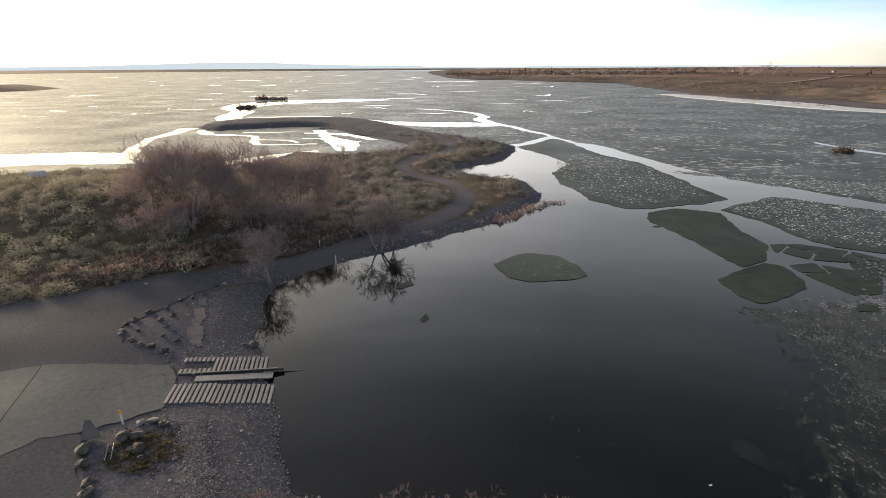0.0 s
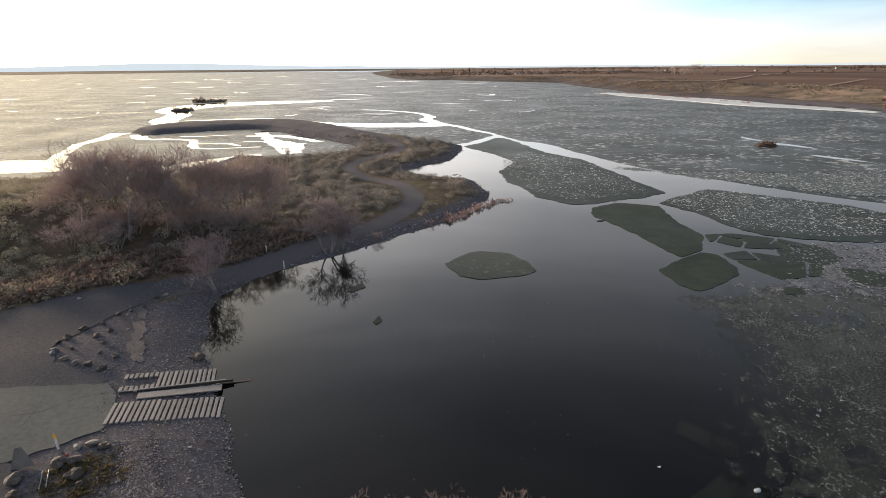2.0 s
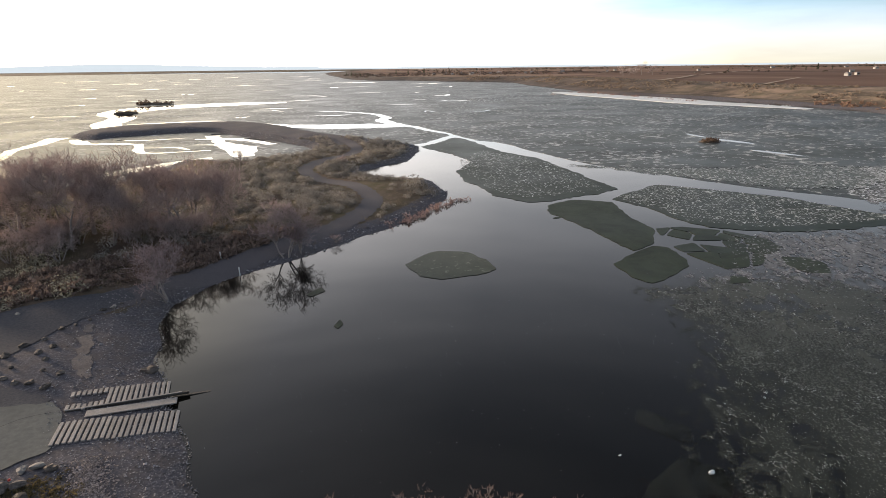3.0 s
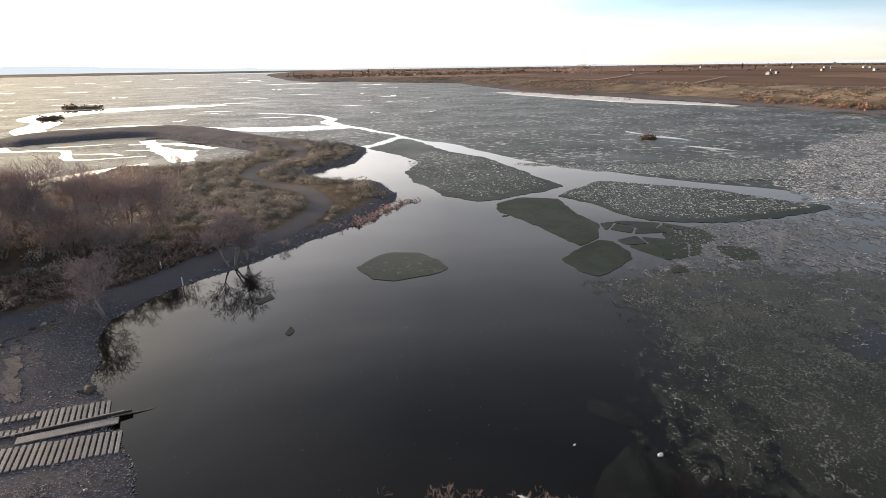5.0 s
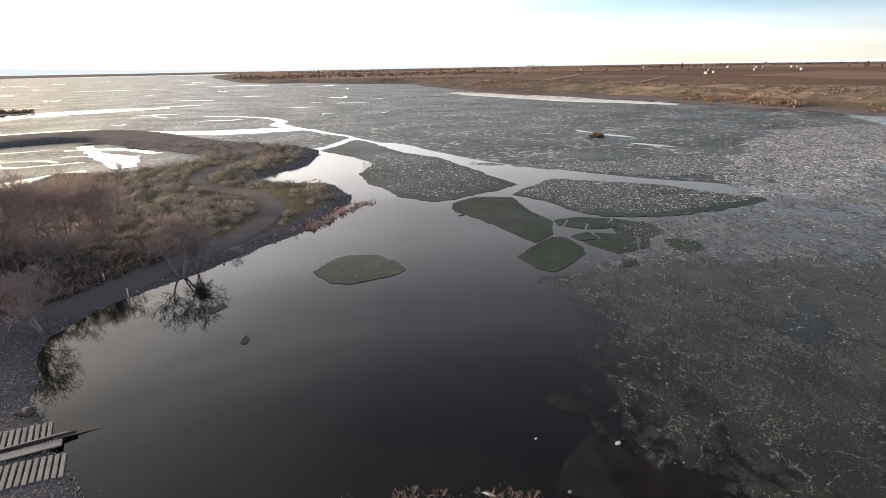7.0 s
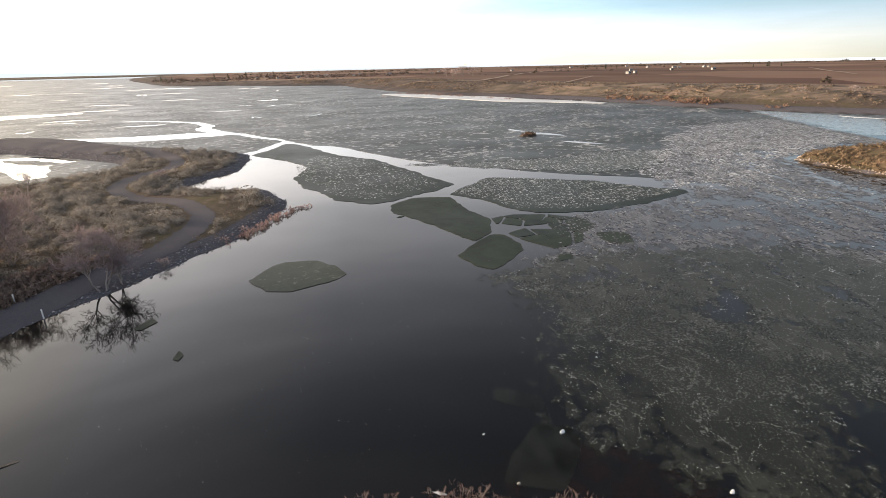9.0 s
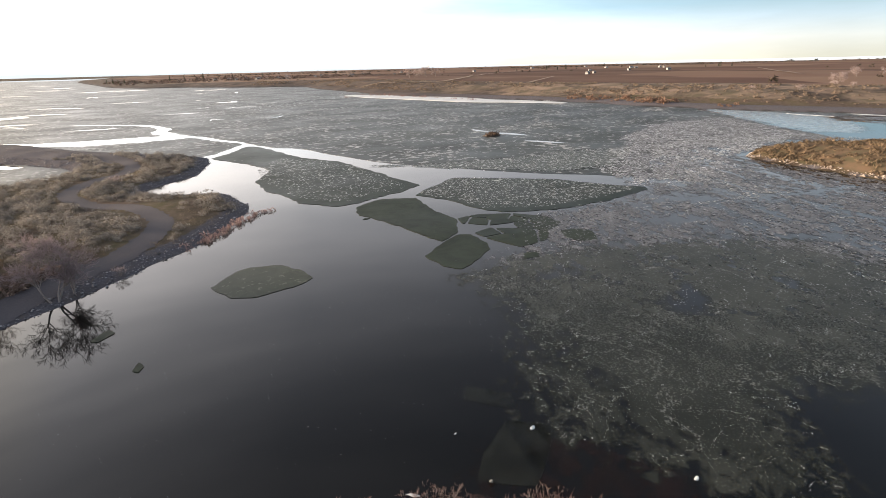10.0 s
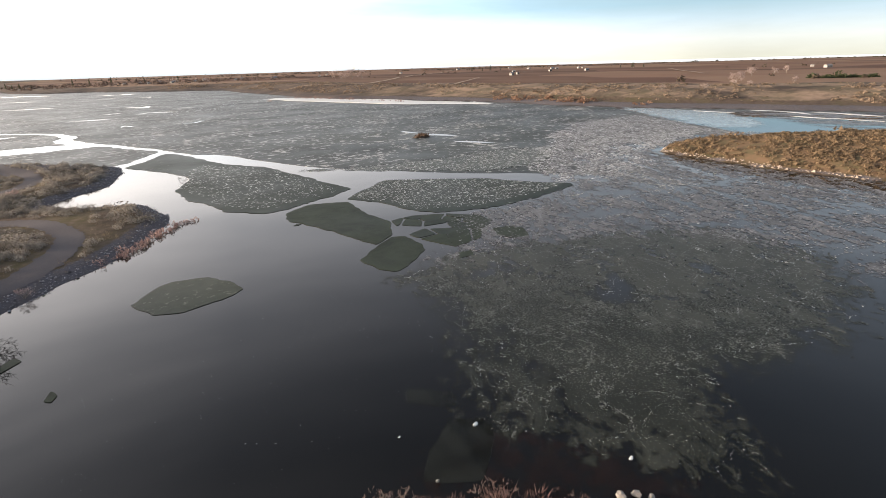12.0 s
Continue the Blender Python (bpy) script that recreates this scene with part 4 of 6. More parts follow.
# darker ice along the edge of the lead, fading into the sheet
WEDGE = [(70, 152), (87.7, 144), (108.7, 138.5), (138.4, 135.8), (160, 127), (146, 115), (128, 106), (118.6, 107.8), (107.8, 110.3), (96.8, 123.5), (84, 137)]


def wedge_field(X, Y):
    return np.minimum(signed(X, Y, WEDGE) * 0.12, 0.5) + 0.25 * fractal(X, Y, 0.10, 17.0)


V, T = clip_grid(lambda X, Y: wedge_field(X, Y) + 0.5, 60, 175, 95, 165, 1.5)
me = array_mesh("dark_ice_field", np.c_[V, np.full(len(V), 0.05)], T, open_ice_material("dark_lead_ice", (0.012, 0.019, 0.013), (0.028, 0.034, 0.027), (0.42, 0.43, 0.41), 0.3, 1.4, 0.3, 0.9, 0.5, 3.0))
me.attributes.new("cover", "FLOAT", "POINT").data.foreach_set("value", wedge_field(V[:, 0], V[:, 1]).astype(np.float32))
tagged(new("dark_ice_field", me), "dark frost-flecked ice along the edge of a lead", "ice", kind="stuff")
fragments("ice_splinters", wedge_field, 2400, 0.11, M_FROST, "white frost lumps scattered over dark lead ice", "ice splinters", (60, 175, 95, 165), seed=14)
fragments("ice_splinters", lambda X, Y: np.minimum(13 - np.abs(signed(X, Y, POOL_BAY)), 25 * fractal(X, Y, 0.08, 18.0)), 6000, 0.085, M_FROST, "white crumbs where brash freezes to the sheet", "ice splinters",
          (105, 245, 60, 125), seed=15)
# wet ice in the lagoon's far half, reflected sky blue put into its colour
WET = [(331, 212), (300, 178), (284, 158), (262, 128), (250, 106), (262, 92), (286, 100), (318, 128), (345, 150), (362, 160), (350, 196)]


def wet_field(X, Y):
    return np.minimum(signed(X, Y, WET) * 0.06, 0.5) + 0.12 * fractal(X, Y, 0.06, 75.0, along=-1.2, stretch=4.0)


V, T = clip_grid(lambda X, Y: wet_field(X, Y) + 0.4, 235, 375, 80, 225, 1.6)
me = array_mesh("wet_ice", np.c_[V, np.full(len(V), 0.015)], T, open_ice_material("sky_tinted_wet_ice", (0.22, 0.30, 0.345), (0.29, 0.375, 0.42), (0.6, 0.61, 0.62), -1.2, 6.0, 0.12, 0.85, 0.2, 1.2, 0.2, 0.5))
me.attributes.new("cover", "FLOAT", "POINT").data.foreach_set("value", wet_field(V[:, 0], V[:, 1]).astype(np.float32))
tagged(new("wet_ice", me), "wet ice behind the eastern point, painted with the sky's pale blue reflection", "wet ice", kind="stuff")
# drowned red-brown weed in the shallows under the near bank
WEED = [(17, 24.5), (21, 27), (25.4, 25.9), (29.1, 23.5), (32.4, 17.6), (33.6, 12.5), (30, 9), (22, 14)]


def weed_field(X, Y):
    return np.minimum(signed(X, Y, WEED) * 0.2, 0.1) + 0.4 * fractal(X, Y, 0.5, 27.0, stretch=1.2)


V, T = clip_grid(lambda X, Y: weed_field(X, Y) + 0.4, 12, 38, 6, 30, 0.4)
me = array_mesh("drowned_weed", np.c_[V, np.full(len(V), 0.012)], T, open_ice_material("drowned_weed", (0.007, 0.0045, 0.004), (0.017, 0.0095, 0.008), (0.04, 0.025, 0.02), 0.4, 1.3, 0.7, 0.55, 0.0, 2.2, 0.3, 0.4))
me.attributes.new("cover", "FLOAT", "POINT").data.foreach_set("value", weed_field(V[:, 0], V[:, 1]).astype(np.float32))
tagged(new("drowned_weed", me), "dark red-brown drowned weed in the shallows", "water weed", kind="stuff")
# streaky shore ice behind the eastern point
LAGOON = [(345, 214), (358, 205), (372, 178), (386, 150), (402, 122), (415, 70), (390, 20), (290, 20), (262, 46), (282, 74), (312, 112), (330, 150), (338, 196)]


def lagoon_field(X, Y):
    return np.minimum(signed(X, Y, LAGOON) * 0.03, 0.12 + 0.35 * fractal(X, Y, 0.06, 71.0, along=-1.2, stretch=4.0))


V, T = clip_grid(lambda X, Y: lagoon_field(X, Y) + 0.7, 240, 430, 0, 230, 1.6)
me = array_mesh("shore_ice", np.c_[V, np.full(len(V), 0.03)], T, open_ice_material("streaky_shore_ice", (0.07, 0.075, 0.08), (0.13, 0.137, 0.145), (0.6, 0.61, 0.62), -1.2, 7.0, 0.3, 0.9, 0.9, 2.2))
me.attributes.new("cover", "FLOAT", "POINT").data.foreach_set("value", lagoon_field(V[:, 0], V[:, 1]).astype(np.float32))
tagged(new("shore_ice", me), "streaky white and grey ice behind the eastern point", "shore ice", kind="stuff")

# ---- roads and ramp ----
ROAD = [(-62, 50), (-52, 56), (-42.3, 61.5), (-36.9, 65), (-31.1, 69.5), (-24.4, 74.8), (-15.7, 84), (-8.7, 91.8), (-1.5, 99.3), (3.2, 108.1), (5, 118.6),
        (1, 132), (-7.5, 142), (-12.1, 155.8), (-8, 170), (1.3, 182), (3.6, 197), (-5.6, 226), (-22.3, 252), (-42.3, 279), (-60, 296), (-92, 291), (-116, 284)]
road_line = rounded(ROAD, 2.5, 0.4, False)
drape("road", ribbon(road_line, [7, 6, 5.5, 5, 4.6, 4.4, 4.2, 4.6, 4.2, 4, 4.5, 5, 5, 5, 4.4, 4]), M_TRACK, 0.05, 0.8, 1.0)
tagged(bpy.data.objects["road"], "narrow grey gravel road winding along the shore", "road", kind="structure")
LOT = [(-90, 40), (-70, 52), (-55.5, 59.5), (-50.7, 62.5), (-45.3, 65.7), (-39.2, 69.1), (-31, 72.6), (-28.6, 70.2), (-30.9, 67.8), (-34.3, 62.3), (-35.9, 58.1), (-37.4, 54),
       (-34.8, 50.2), (-28.6, 47.4), (-29.5, 44.5), (-41, 44), (-47, 41), (-60, 30)]
tagged(drape("car_park", [Vector(p) for p in LOT], M_ROAD, 0.066, 0.8, 0.5), "empty dark gravel car park above the launch", "car park", kind="structure")
APRON = [(-60, 36), (-43.7, 44.4), (-40.3, 45.6), (-36.3, 46.1), (-31.9, 46.4), (-28.4, 46.8), (-26.4, 44.6), (-26.0, 42.2), (-25.2, 39.7), (-28.3, 37.2), (-30.5, 35.7), (-33.0, 34.9), (-34.2, 32.6), (-46, 22)]
tagged(drape("ramp_apron", [Vector(p) for p in APRON], M_APRON, 0.078, 0.5, 0.3), "worn pale grey concrete apron sloping to the water", "ramp apron", kind="structure")
tagged(drape("pavement", [Vector(p) for p in [(-44, 22), (-37, 31), (-33.1, 35.2), (-30.5, 36), (-28.7, 34.5), (-27.5, 31), (-24.5, 29), (-22, 28), (-19, 18), (-34, 10)]], M_ROAD, 0.06, 0.8, 0.4),
       "dark asphalt strip beside the launch", "pavement", kind="structure")
M_WRACK = speckled("dry_drift_pebbles", (0.115, 0.098, 0.094), (0.185, 0.16, 0.152), (0.07, 0.062, 0.060), 0.6, 5, 0.95, 0.6, 0.05)
tagged(drape("wrack_line", ribbon(rounded([(-13, 26), (-17.4, 29), (-18.6, 31.2), (-20.2, 34.3), (-21.6, 38)], 1, 0.2, False), [2.2, 2.4, 1.9, 1.4]), M_WRACK, 0.05, 0.3, 1.1),
       "pale strip of dry drift and pebbles", "wrack line", kind="stuff")
tagged(drape("wrack_line", ribbon(rounded([(-26.6, 49.5), (-28.3, 53), (-29.9, 57.2), (-31.5, 63)], 1, 0.2, False), [0.8, 1.5, 1.3, 0.5]), M_WRACK, 0.05, 0.3, 1.1),
       "pale strip of dry drift and pebbles", "wrack line", kind="stuff")
M_CRACK = speckled("tarred_joint", (0.03, 0.03, 0.03), (0.045, 0.044, 0.043), (0.06, 0.06, 0.058), 0.5, 6, 0.9, 0.2, 0.01, spec=0.06)
for k, (line, w) in enumerate((([(-40.3, 45.5), (-39, 41.5), (-37.4, 36.5), (-36, 32)], 0.12), ([(-32.9, 44.9), (-32.4, 43), (-31.9, 39.9)], 0.05), ([(-33.6, 41.5), (-31.5, 42.4), (-29.8, 44.3), (-27.4, 45.2)], 0.05))):
    tagged(drape("pavement_joint", ribbon(rounded(line, 0.6, 0.12, False), [w, w, w]), M_CRACK, 0.086, 0.06), "dark joint across the concrete apron", "joint", "apron joints")

boat_ramp = tagged(new("boat_ramp"), "two-lane boat ramp of pale concrete planks entering the lake", "boat ramp")
boat_ramp.location = (-21.4, 44.6, hz(-21.4, 44.6))
bpy.context.view_layer.update()


def slab(w, ln, th=0.14):
    bm = bmesh.new()
    box(bm, (w, ln, th), bevel=0.02)
    me = bpy.data.meshes.new("plank")
    bm.to_mesh(me)
    bm.free()
    me.materials.append(M_PLANK)
    return me


def plank(me, c, d, name="plank"):
    """One plank square to the lane's run, lying on the slope."""
    ob = new(name, me)
    ob.parent = boat_ramp
    d = Vector(d).normalized()
    z0, z1 = hz(c[0] - d.x, c[1] - d.y), hz(c[0] + d.x, c[1] + d.y)
    ob.matrix_basis = boat_ramp.matrix_basis.inverted() @ Matrix.Translation((c[0], c[1], max((z0 + z1) / 2, -0.02) + 0.13)) @ pose(
        0, 0, 0, 0, -math.degrees(math.atan2(z1 - z0, 2)), math.degrees(math.atan2(d.y, d.x)))
    return ob


def lane(c0, c1, n, long_mesh, short_mesh=None, split=0, jog=99):
    a, b = Vector(c0), Vector(c1)
    d = (b - a).normalized()
    s = Vector((-d.y, d.x))
    for i in range(n):
        c = a + (b - a) * (i / (n - 1))
        if i >= jog:
            c -= s * 0.22
        c += s * random.uniform(-0.05, 0.05)
        if i < split:
            plank(short_mesh, c + s * 1.05, d)
            plank(short_mesh, c - s * (1.15 if i != 3 else 1.35), d)
        else:
            plank(long_mesh, c, d)


random.seed(11)
wide, short = slab(0.29, 3.1), slab(0.30, 0.8)
lane((-25.7, 41.75), (-16.7, 43.05), 21, wide, jog=9)
lane((-26.8, 46.75), (-18.9, 48.25), 19, slab(0.28, 2.75), short, 7)
bm = bmesh.new()
box(bm, (10.2, 0.22, 0.24), bevel=0.03)
stringer = part("stringer", bm, M_DARKWOOD, boat_ramp, "dark wet timber stringer between the lanes")
stringer.matrix_basis = boat_ramp.matrix_basis.inverted() @ pose(-21.6, 46.05, 0.55, 0, 2.6, 10.2)
bm = bmesh.new()
box(bm, (9.6, 0.16, 0.06), bevel=0.015)
rail = part("rail", bm, M_PLANK, boat_ramp, "pale worn rail on the stringer")
rail.matrix_basis = boat_ramp.matrix_basis.inverted() @ pose(-21.9, 46.02, 0.71, 0, 2.6, 10.2)
bm = bmesh.new()
box(bm, (7.4, 1.0, 0.12), bevel=0.03)
walkway = part("walkway", bm, M_PLANK, boat_ramp, "grey concrete walkway between the lanes")
walkway.matrix_basis = boat_ramp.matrix_basis.inverted() @ pose(-21.0, 45.15, 0.52, 0, 3.6, 10.2)
bm = bmesh.new()
box(bm, (1.5, 0.34, 0.10), bevel=0.02)
step_block = part("end_block", bm, M_DARKWOOD, boat_ramp, "dark wet end block at the waterline")
step_block.matrix_basis = boat_ramp.matrix_basis.inverted() @ pose(-18.2, 45.8, 0.22, 0, 2, 10.2)
bm = bmesh.new()
box(bm, (3.4, 0.28, 0.1), bevel=0.02)
pole = part("half_sunk_beam", bm, M_DARKWOOD, boat_ramp, "dark beam running down into the water")
pole.matrix_basis = boat_ramp.matrix_basis.inverted() @ pose(-16.4, 47.0, 0.05, 0, 2.5, 8)


# ---- boulders ----
def boulder_mesh(seed, mat, sub=2):
    bm = bmesh.new()
    bmesh.ops.create_icosphere(bm, subdivisions=sub, radius=0.5)
    for v in bm.verts:
        k = 1 + 0.75 * noise.noise(v.co * 1.7 + Vector((seed * 7.3, 0, 0))) + 0.34 * noise.noise(v.co * 3.7 + Vector((0, seed, 0)))
        v.co = v.co * k
        v.co.z *= 0.72
        v.co.z = max(v.co.z, -0.2)
    me = bpy.data.meshes.new("boulder")
    bm.to_mesh(me)
    bm.free()
    me.materials.append(mat)
    return me


ROCKS, PALE = [boulder_mesh(i, M_ROCK) for i in range(5)], [boulder_mesh(i + 9, M_PALEROCK) for i in range(3)]


def boulder(x, y, size, pale=False, label="", group="boulders edging the launch", z=None):
    ob = new("boulder", random.choice(PALE if pale else ROCKS))
    ob.matrix_basis = Matrix.Translation((x, y, (hz(x, y) if z is None else z) + size * 0.13 + 0.05)) @ pose(0, 0, 0, 0, 0, random.uniform(0, 360)) @ Matrix.Diagonal(
        (size * random.uniform(0.9, 1.35), size * random.uniform(0.8, 1.05), size * random.uniform(0.8, 1.1), 1))
    return tagged(ob, label or ("pale weathered boulder beside the gravel" if pale else "brown-grey boulder set at the gravel edge"), "boulder", group)


random.seed(21)
for x, y, s in ((-36.9, 55.9, 1.3), (-37.2, 54.8, 0.8), (-34.6, 51.1, 0.9), (-33.1, 50.3, 1.0), (-31.8, 50.1, 1.2), (-30.1, 49.4, 1.1), (-36.2, 58, 1.1), (-33.9, 56.2, 1.0),
                (-32.5, 54.7, 0.9), (-31.7, 52.4, 0.7), (-29.9, 51.8, 0.8), (-34.2, 61.9, 0.9), (-33.1, 62.8, 0.6), (-32.1, 64.1, 0.6), (-34.7, 59.3, 0.8), (-31.7, 66.6, 0.9),
                (-28, 69.8, 0.6), (-30.1, 68.4, 0.6), (-33.2, 57.6, 0.9), (-35.0, 53.3, 0.6)):
    boulder(x, y, s * 0.72)
for x, y, s in ((-36.6, 53.0, 1.0), (-36.4, 52.4, 0.9), (-30.7, 67.4, 0.95), (-40.7, 65.9, 0.75), (-25.1, 37.7, 1.25), (-26.1, 37.4, 0.9)):
    boulder(x, y, s * 0.7, True)
for x, y, s in ((-40.5, 69.8, 1.0), (-38.9, 70.7, 0.7), (-37.5, 71.3, 0.8), (-36.3, 72.1, 0.7), (-34.3, 73.2, 0.6), (-53.1, 61.2, 1.0), (-49.9, 63.2, 0.9), (-48.2, 64.7, 0.8),
                (-45.9, 66.2, 0.9), (-44.5, 66.9, 0.8), (-42.8, 67.8, 0.7), (-54.6, 60.2, 0.9), (-56.5, 59.4, 0.8)):
    boulder(x, y, s * 0.7, label="small boulder lining the brushy foot of the hill", group="boulders lining the road")
for x, y, s in ((-28.5, 33.7, 1.5), (-27.5, 32.1, 1.4), (-26.1, 30.5, 1.3), (-25.5, 29.3, 1.4), (-26.3, 35.3, 1.6), (-25.4, 35.6, 1.2), (-24.6, 34, 1.7), (-24, 37.2, 1.3), (-23.7, 33, 0.8), (-22.6, 33.5, 0.6)):
    boulder(x, y, s * 0.68, label="large brown boulder beside the concrete apron")
for x, y, s in ((28.3, 15.0, 0.95), (29.3, 14.3, 0.8), (29.9, 13.5, 0.6), (19.3, 24.9, 0.4)):
    boulder(x, y, s * 0.75, True, "pale boulder at the water's edge among twigs", "shore boulders", z=0.15)
boulder(-21.7, 52, 1.2, label="dark boulder on the gravel beach near planks")


def floating(name, x, y, size, label):
    ob = new(name, random.choice(PALE))
    ob.data = ob.data.copy()
    ob.data.materials[0] = M_CHIP
    ob.matrix_basis = Matrix.Translation((x, y, 0.05)) @ pose(0, 0, 0, 0, 0, 20) @ Matrix.Diagonal((size, size * 0.55, size * 0.5, 1))
    return tagged(ob, label, "ice lump")


floating("ice_lump", 26.1, 28, 0.6, "white lump of ice afloat near the bank")
floating("ice_lump", 20.1, 31.1, 0.28, "tiny white lump of ice afloat")
floating("ice_lump", 32.5, 16.7, 0.5, "white lump of ice beside sunken stones")

def stones(name, xs, ys, size, mat, label, category, seed, low=0.0):
    """Many small angular stones lying on the ground, as one mesh."""
    rng = np.random.default_rng(seed)
    k = len(xs)
    base = np.array([(1, 0, 0), (-1, 0, 0), (0, 1, 0), (0, -1, 0), (0, 0, 1), (0, 0, -0.3)], float)
    tri = np.array([(0, 2, 4), (2, 1, 4), (1, 3, 4), (3, 0, 4)])
    s = size * rng.lognormal(0, 0.45, k)
    V = base[None] * rng.uniform(0.55, 1.2, (k, 6, 1)) * s[:, None, None]
    a = rng.uniform(0, 6.28, k)
    c, sn = np.cos(a)[:, None], np.sin(a)[:, None]
    X, Y = V[..., 0] * c - V[..., 1] * sn, V[..., 0] * sn + V[..., 1] * c
    Z = V[..., 2] * 0.7 + np.maximum(height(xs, ys), low)[:, None] + 0.06
    P = np.stack([X + xs[:, None], Y + ys[:, None], Z], -1).reshape(-1, 3)
    T = (np.arange(k)[:, None, None] * 6 + tri[None]).reshape(-1, 3)
    return tagged(new(name, array_mesh(name, P, T, mat)), label, category, kind="stuff")


M_PEBBLE = leafy("mixed_pebbles", (0.045, 0.043, 0.047), (0.33, 0.315, 0.32), 0.85, 0)
M_RIPRAP = leafy("dark_riprap", (0.075, 0.072, 0.076), (0.34, 0.325, 0.335), 0.85, 0)
rng = np.random.default_rng(3)
x, y = rng.uniform(-34, 2, 60000), rng.uniform(27, 74, 60000)
d = signed(x, y, land_a)
ok = (d > -0.4) & (d < 9.5) & (rng.uniform(0, 1, 60000) < np.exp(-np.maximum(d, 0) / 6))
stones("beach_pebbles", x[ok][:14000], y[ok][:14000], 0.052, M_PEBBLE, "grey and pale pebbles on the gravel beach", "pebbles", 4)
wr = rng.uniform(0, 1, 3600)
stones("drift_pebbles", -17.4 - 4.2 * wr + rng.normal(0, 0.75, 3600), 28.8 + 9.2 * wr + rng.normal(0, 0.4, 3600), 0.055, leafy("pale_pebbles", (0.10, 0.082, 0.076), (0.38, 0.32, 0.295), 0.9, 0),
       "pale pebbles heaped in a drift line", "pebbles", 5)
x, y = rng.uniform(-130, 30, 120000), rng.uniform(70, 320, 120000)
d = signed(x, y, land_a)
ok = (d > -0.5) & (d < np.where(y < 160, 3.6, 4.0)) & (line_distance(x, y, [tuple(q) for q in road_line], False) > 2.6)
stones("riprap", x[ok][:18000], y[ok][:18000], 0.14, M_RIPRAP, "dark broken rock facing the bank", "riprap", 6)

x, y = rng.uniform(155, 330, 90000), rng.uniform(-120, 96, 90000)
d = signed(x, y, land_c)
ok = (d > -0.4) & (d < 1.3)
stones("shore_stones", x[ok][:2500], y[ok][:2500], 0.28, leafy("bleached_stones", (0.16, 0.13, 0.11), (0.42, 0.36, 0.31), 0.9, 0), "bleached stones along the foot of the point", "stones", 7)

# ---- launch fittings ----
def bollard(x, y, h, mat_top, label):
    ob = tagged(new("marker_post"), label, "marker post", "marker posts")
    ob.location = (x, y, hz(x, y))
    bm = bmesh.new()
    bmesh.ops.create_cone(bm, cap_ends=True, segments=10, radius1=0.09, radius2=0.08, depth=h, matrix=Matrix.Translation((0, 0, h / 2)))
    part("post", bm, M_WHITE, ob)
    bm = bmesh.new()
    bmesh.ops.create_cone(bm, cap_ends=True, segments=10, radius1=0.11, radius2=0.07, depth=0.16, matrix=Matrix.Translation((0, 0, h + 0.05)))
    part("cap", bm, mat_top, ob)
    return ob


bollard(-20.9, 83.6, 1.1, M_WHITE, "white marker post beside the gravel road")
bollard(-17.2, 78.2, 1.2, M_WHITE, "white marker post above the rocky bank")
sign = tagged(new("warning_sign"), "yellow sign on a short white post by the apron", "sign")
sign.location = (-27.5, 37.2, hz(-27.5, 37.2))
bm = bmesh.new()
box(bm, (0.12, 0.12, 1.1), (0, 0, 0.55), bevel=0.01)
part("post", bm, M_WHITE, sign)
bm = bmesh.new()
box(bm, (0.05, 0.45, 0.45), (0, 0, 0), bevel=0.015)
bmesh.ops.rotate(bm, verts=bm.verts, matrix=Matrix.Rotation(radians(45), 3, "X"))
bmesh.ops.rotate(bm, verts=bm.verts, matrix=Matrix.Rotation(radians(60), 3, "Z"))
bmesh.ops.translate(bm, verts=bm.verts, vec=(0, 0, 1.25))
part("board", bm, M_YELLOW, sign, "yellow diamond board seen from behind")
bm = bmesh.new()
vs = [bm.verts.new(p) for p in ((-0.75, 0, 0), (0.8, 0, 0), (0.25, 0.25, 1.7), (-0.2, 0.25, 1.7))]
f = bm.faces.new(vs)
bmesh.ops.solidify(bm, geom=[f], thickness=0.05)
board = part("leaning_board", bm, M_GREYMETAL)
board.matrix_basis = pose(-28.9, 35.1, hz(-28.9, 35.1) + 0.05, 0, 0, 20)
tagged(board, "grey tapered sheet standing beside the apron", "board")
for k in (0, 1):
    bm = bmesh.new()
    bmesh.ops.create_cone(bm, cap_ends=True, segments=8, radius1=0.04, radius2=0.04, depth=2.1)
    pipe = part("kerb_pipe", bm, M_GREYMETAL)
    pipe.matrix_basis = pose(-26.7 + 0.4 * k, 33.6 + 0.1 * k, hz(-26.7, 33.6) + 0.13, 90, 0, 24)
    tagged(pipe, "pale metal pipe lying on the asphalt", "pipe", "loose pipes")
bm = bmesh.new()
bmesh.ops.create_icosphere(bm, subdivisions=2, radius=0.11)
buoy = part("marker_buoy", bm, M_RED)
buoy.location = (-26.4, 36.4, hz(-26.4, 36.4) + 0.12)
tagged(buoy, "small red ball lying among boulders", "buoy")

board_post = tagged(new("notice_board"), "white notice board standing on the hilltop", "notice board")
board_post.location = (-91, 116, hz(-91, 116))
bm = bmesh.new()
box(bm, (3.2, 0.15, 1.5), (0, 0, 1.7), 0.6, 0.03)
part("panel", bm, M_WHITE, board_post)
for k in (-1, 1):
    bm = bmesh.new()
    box(bm, (0.15, 0.15, 2.4), (1.2 * k * math.cos(0.6), 1.2 * k * math.sin(0.6) + 0.16, 1.2), 0.6, 0.02)
    part("leg", bm, M_DARKWOOD, board_post)

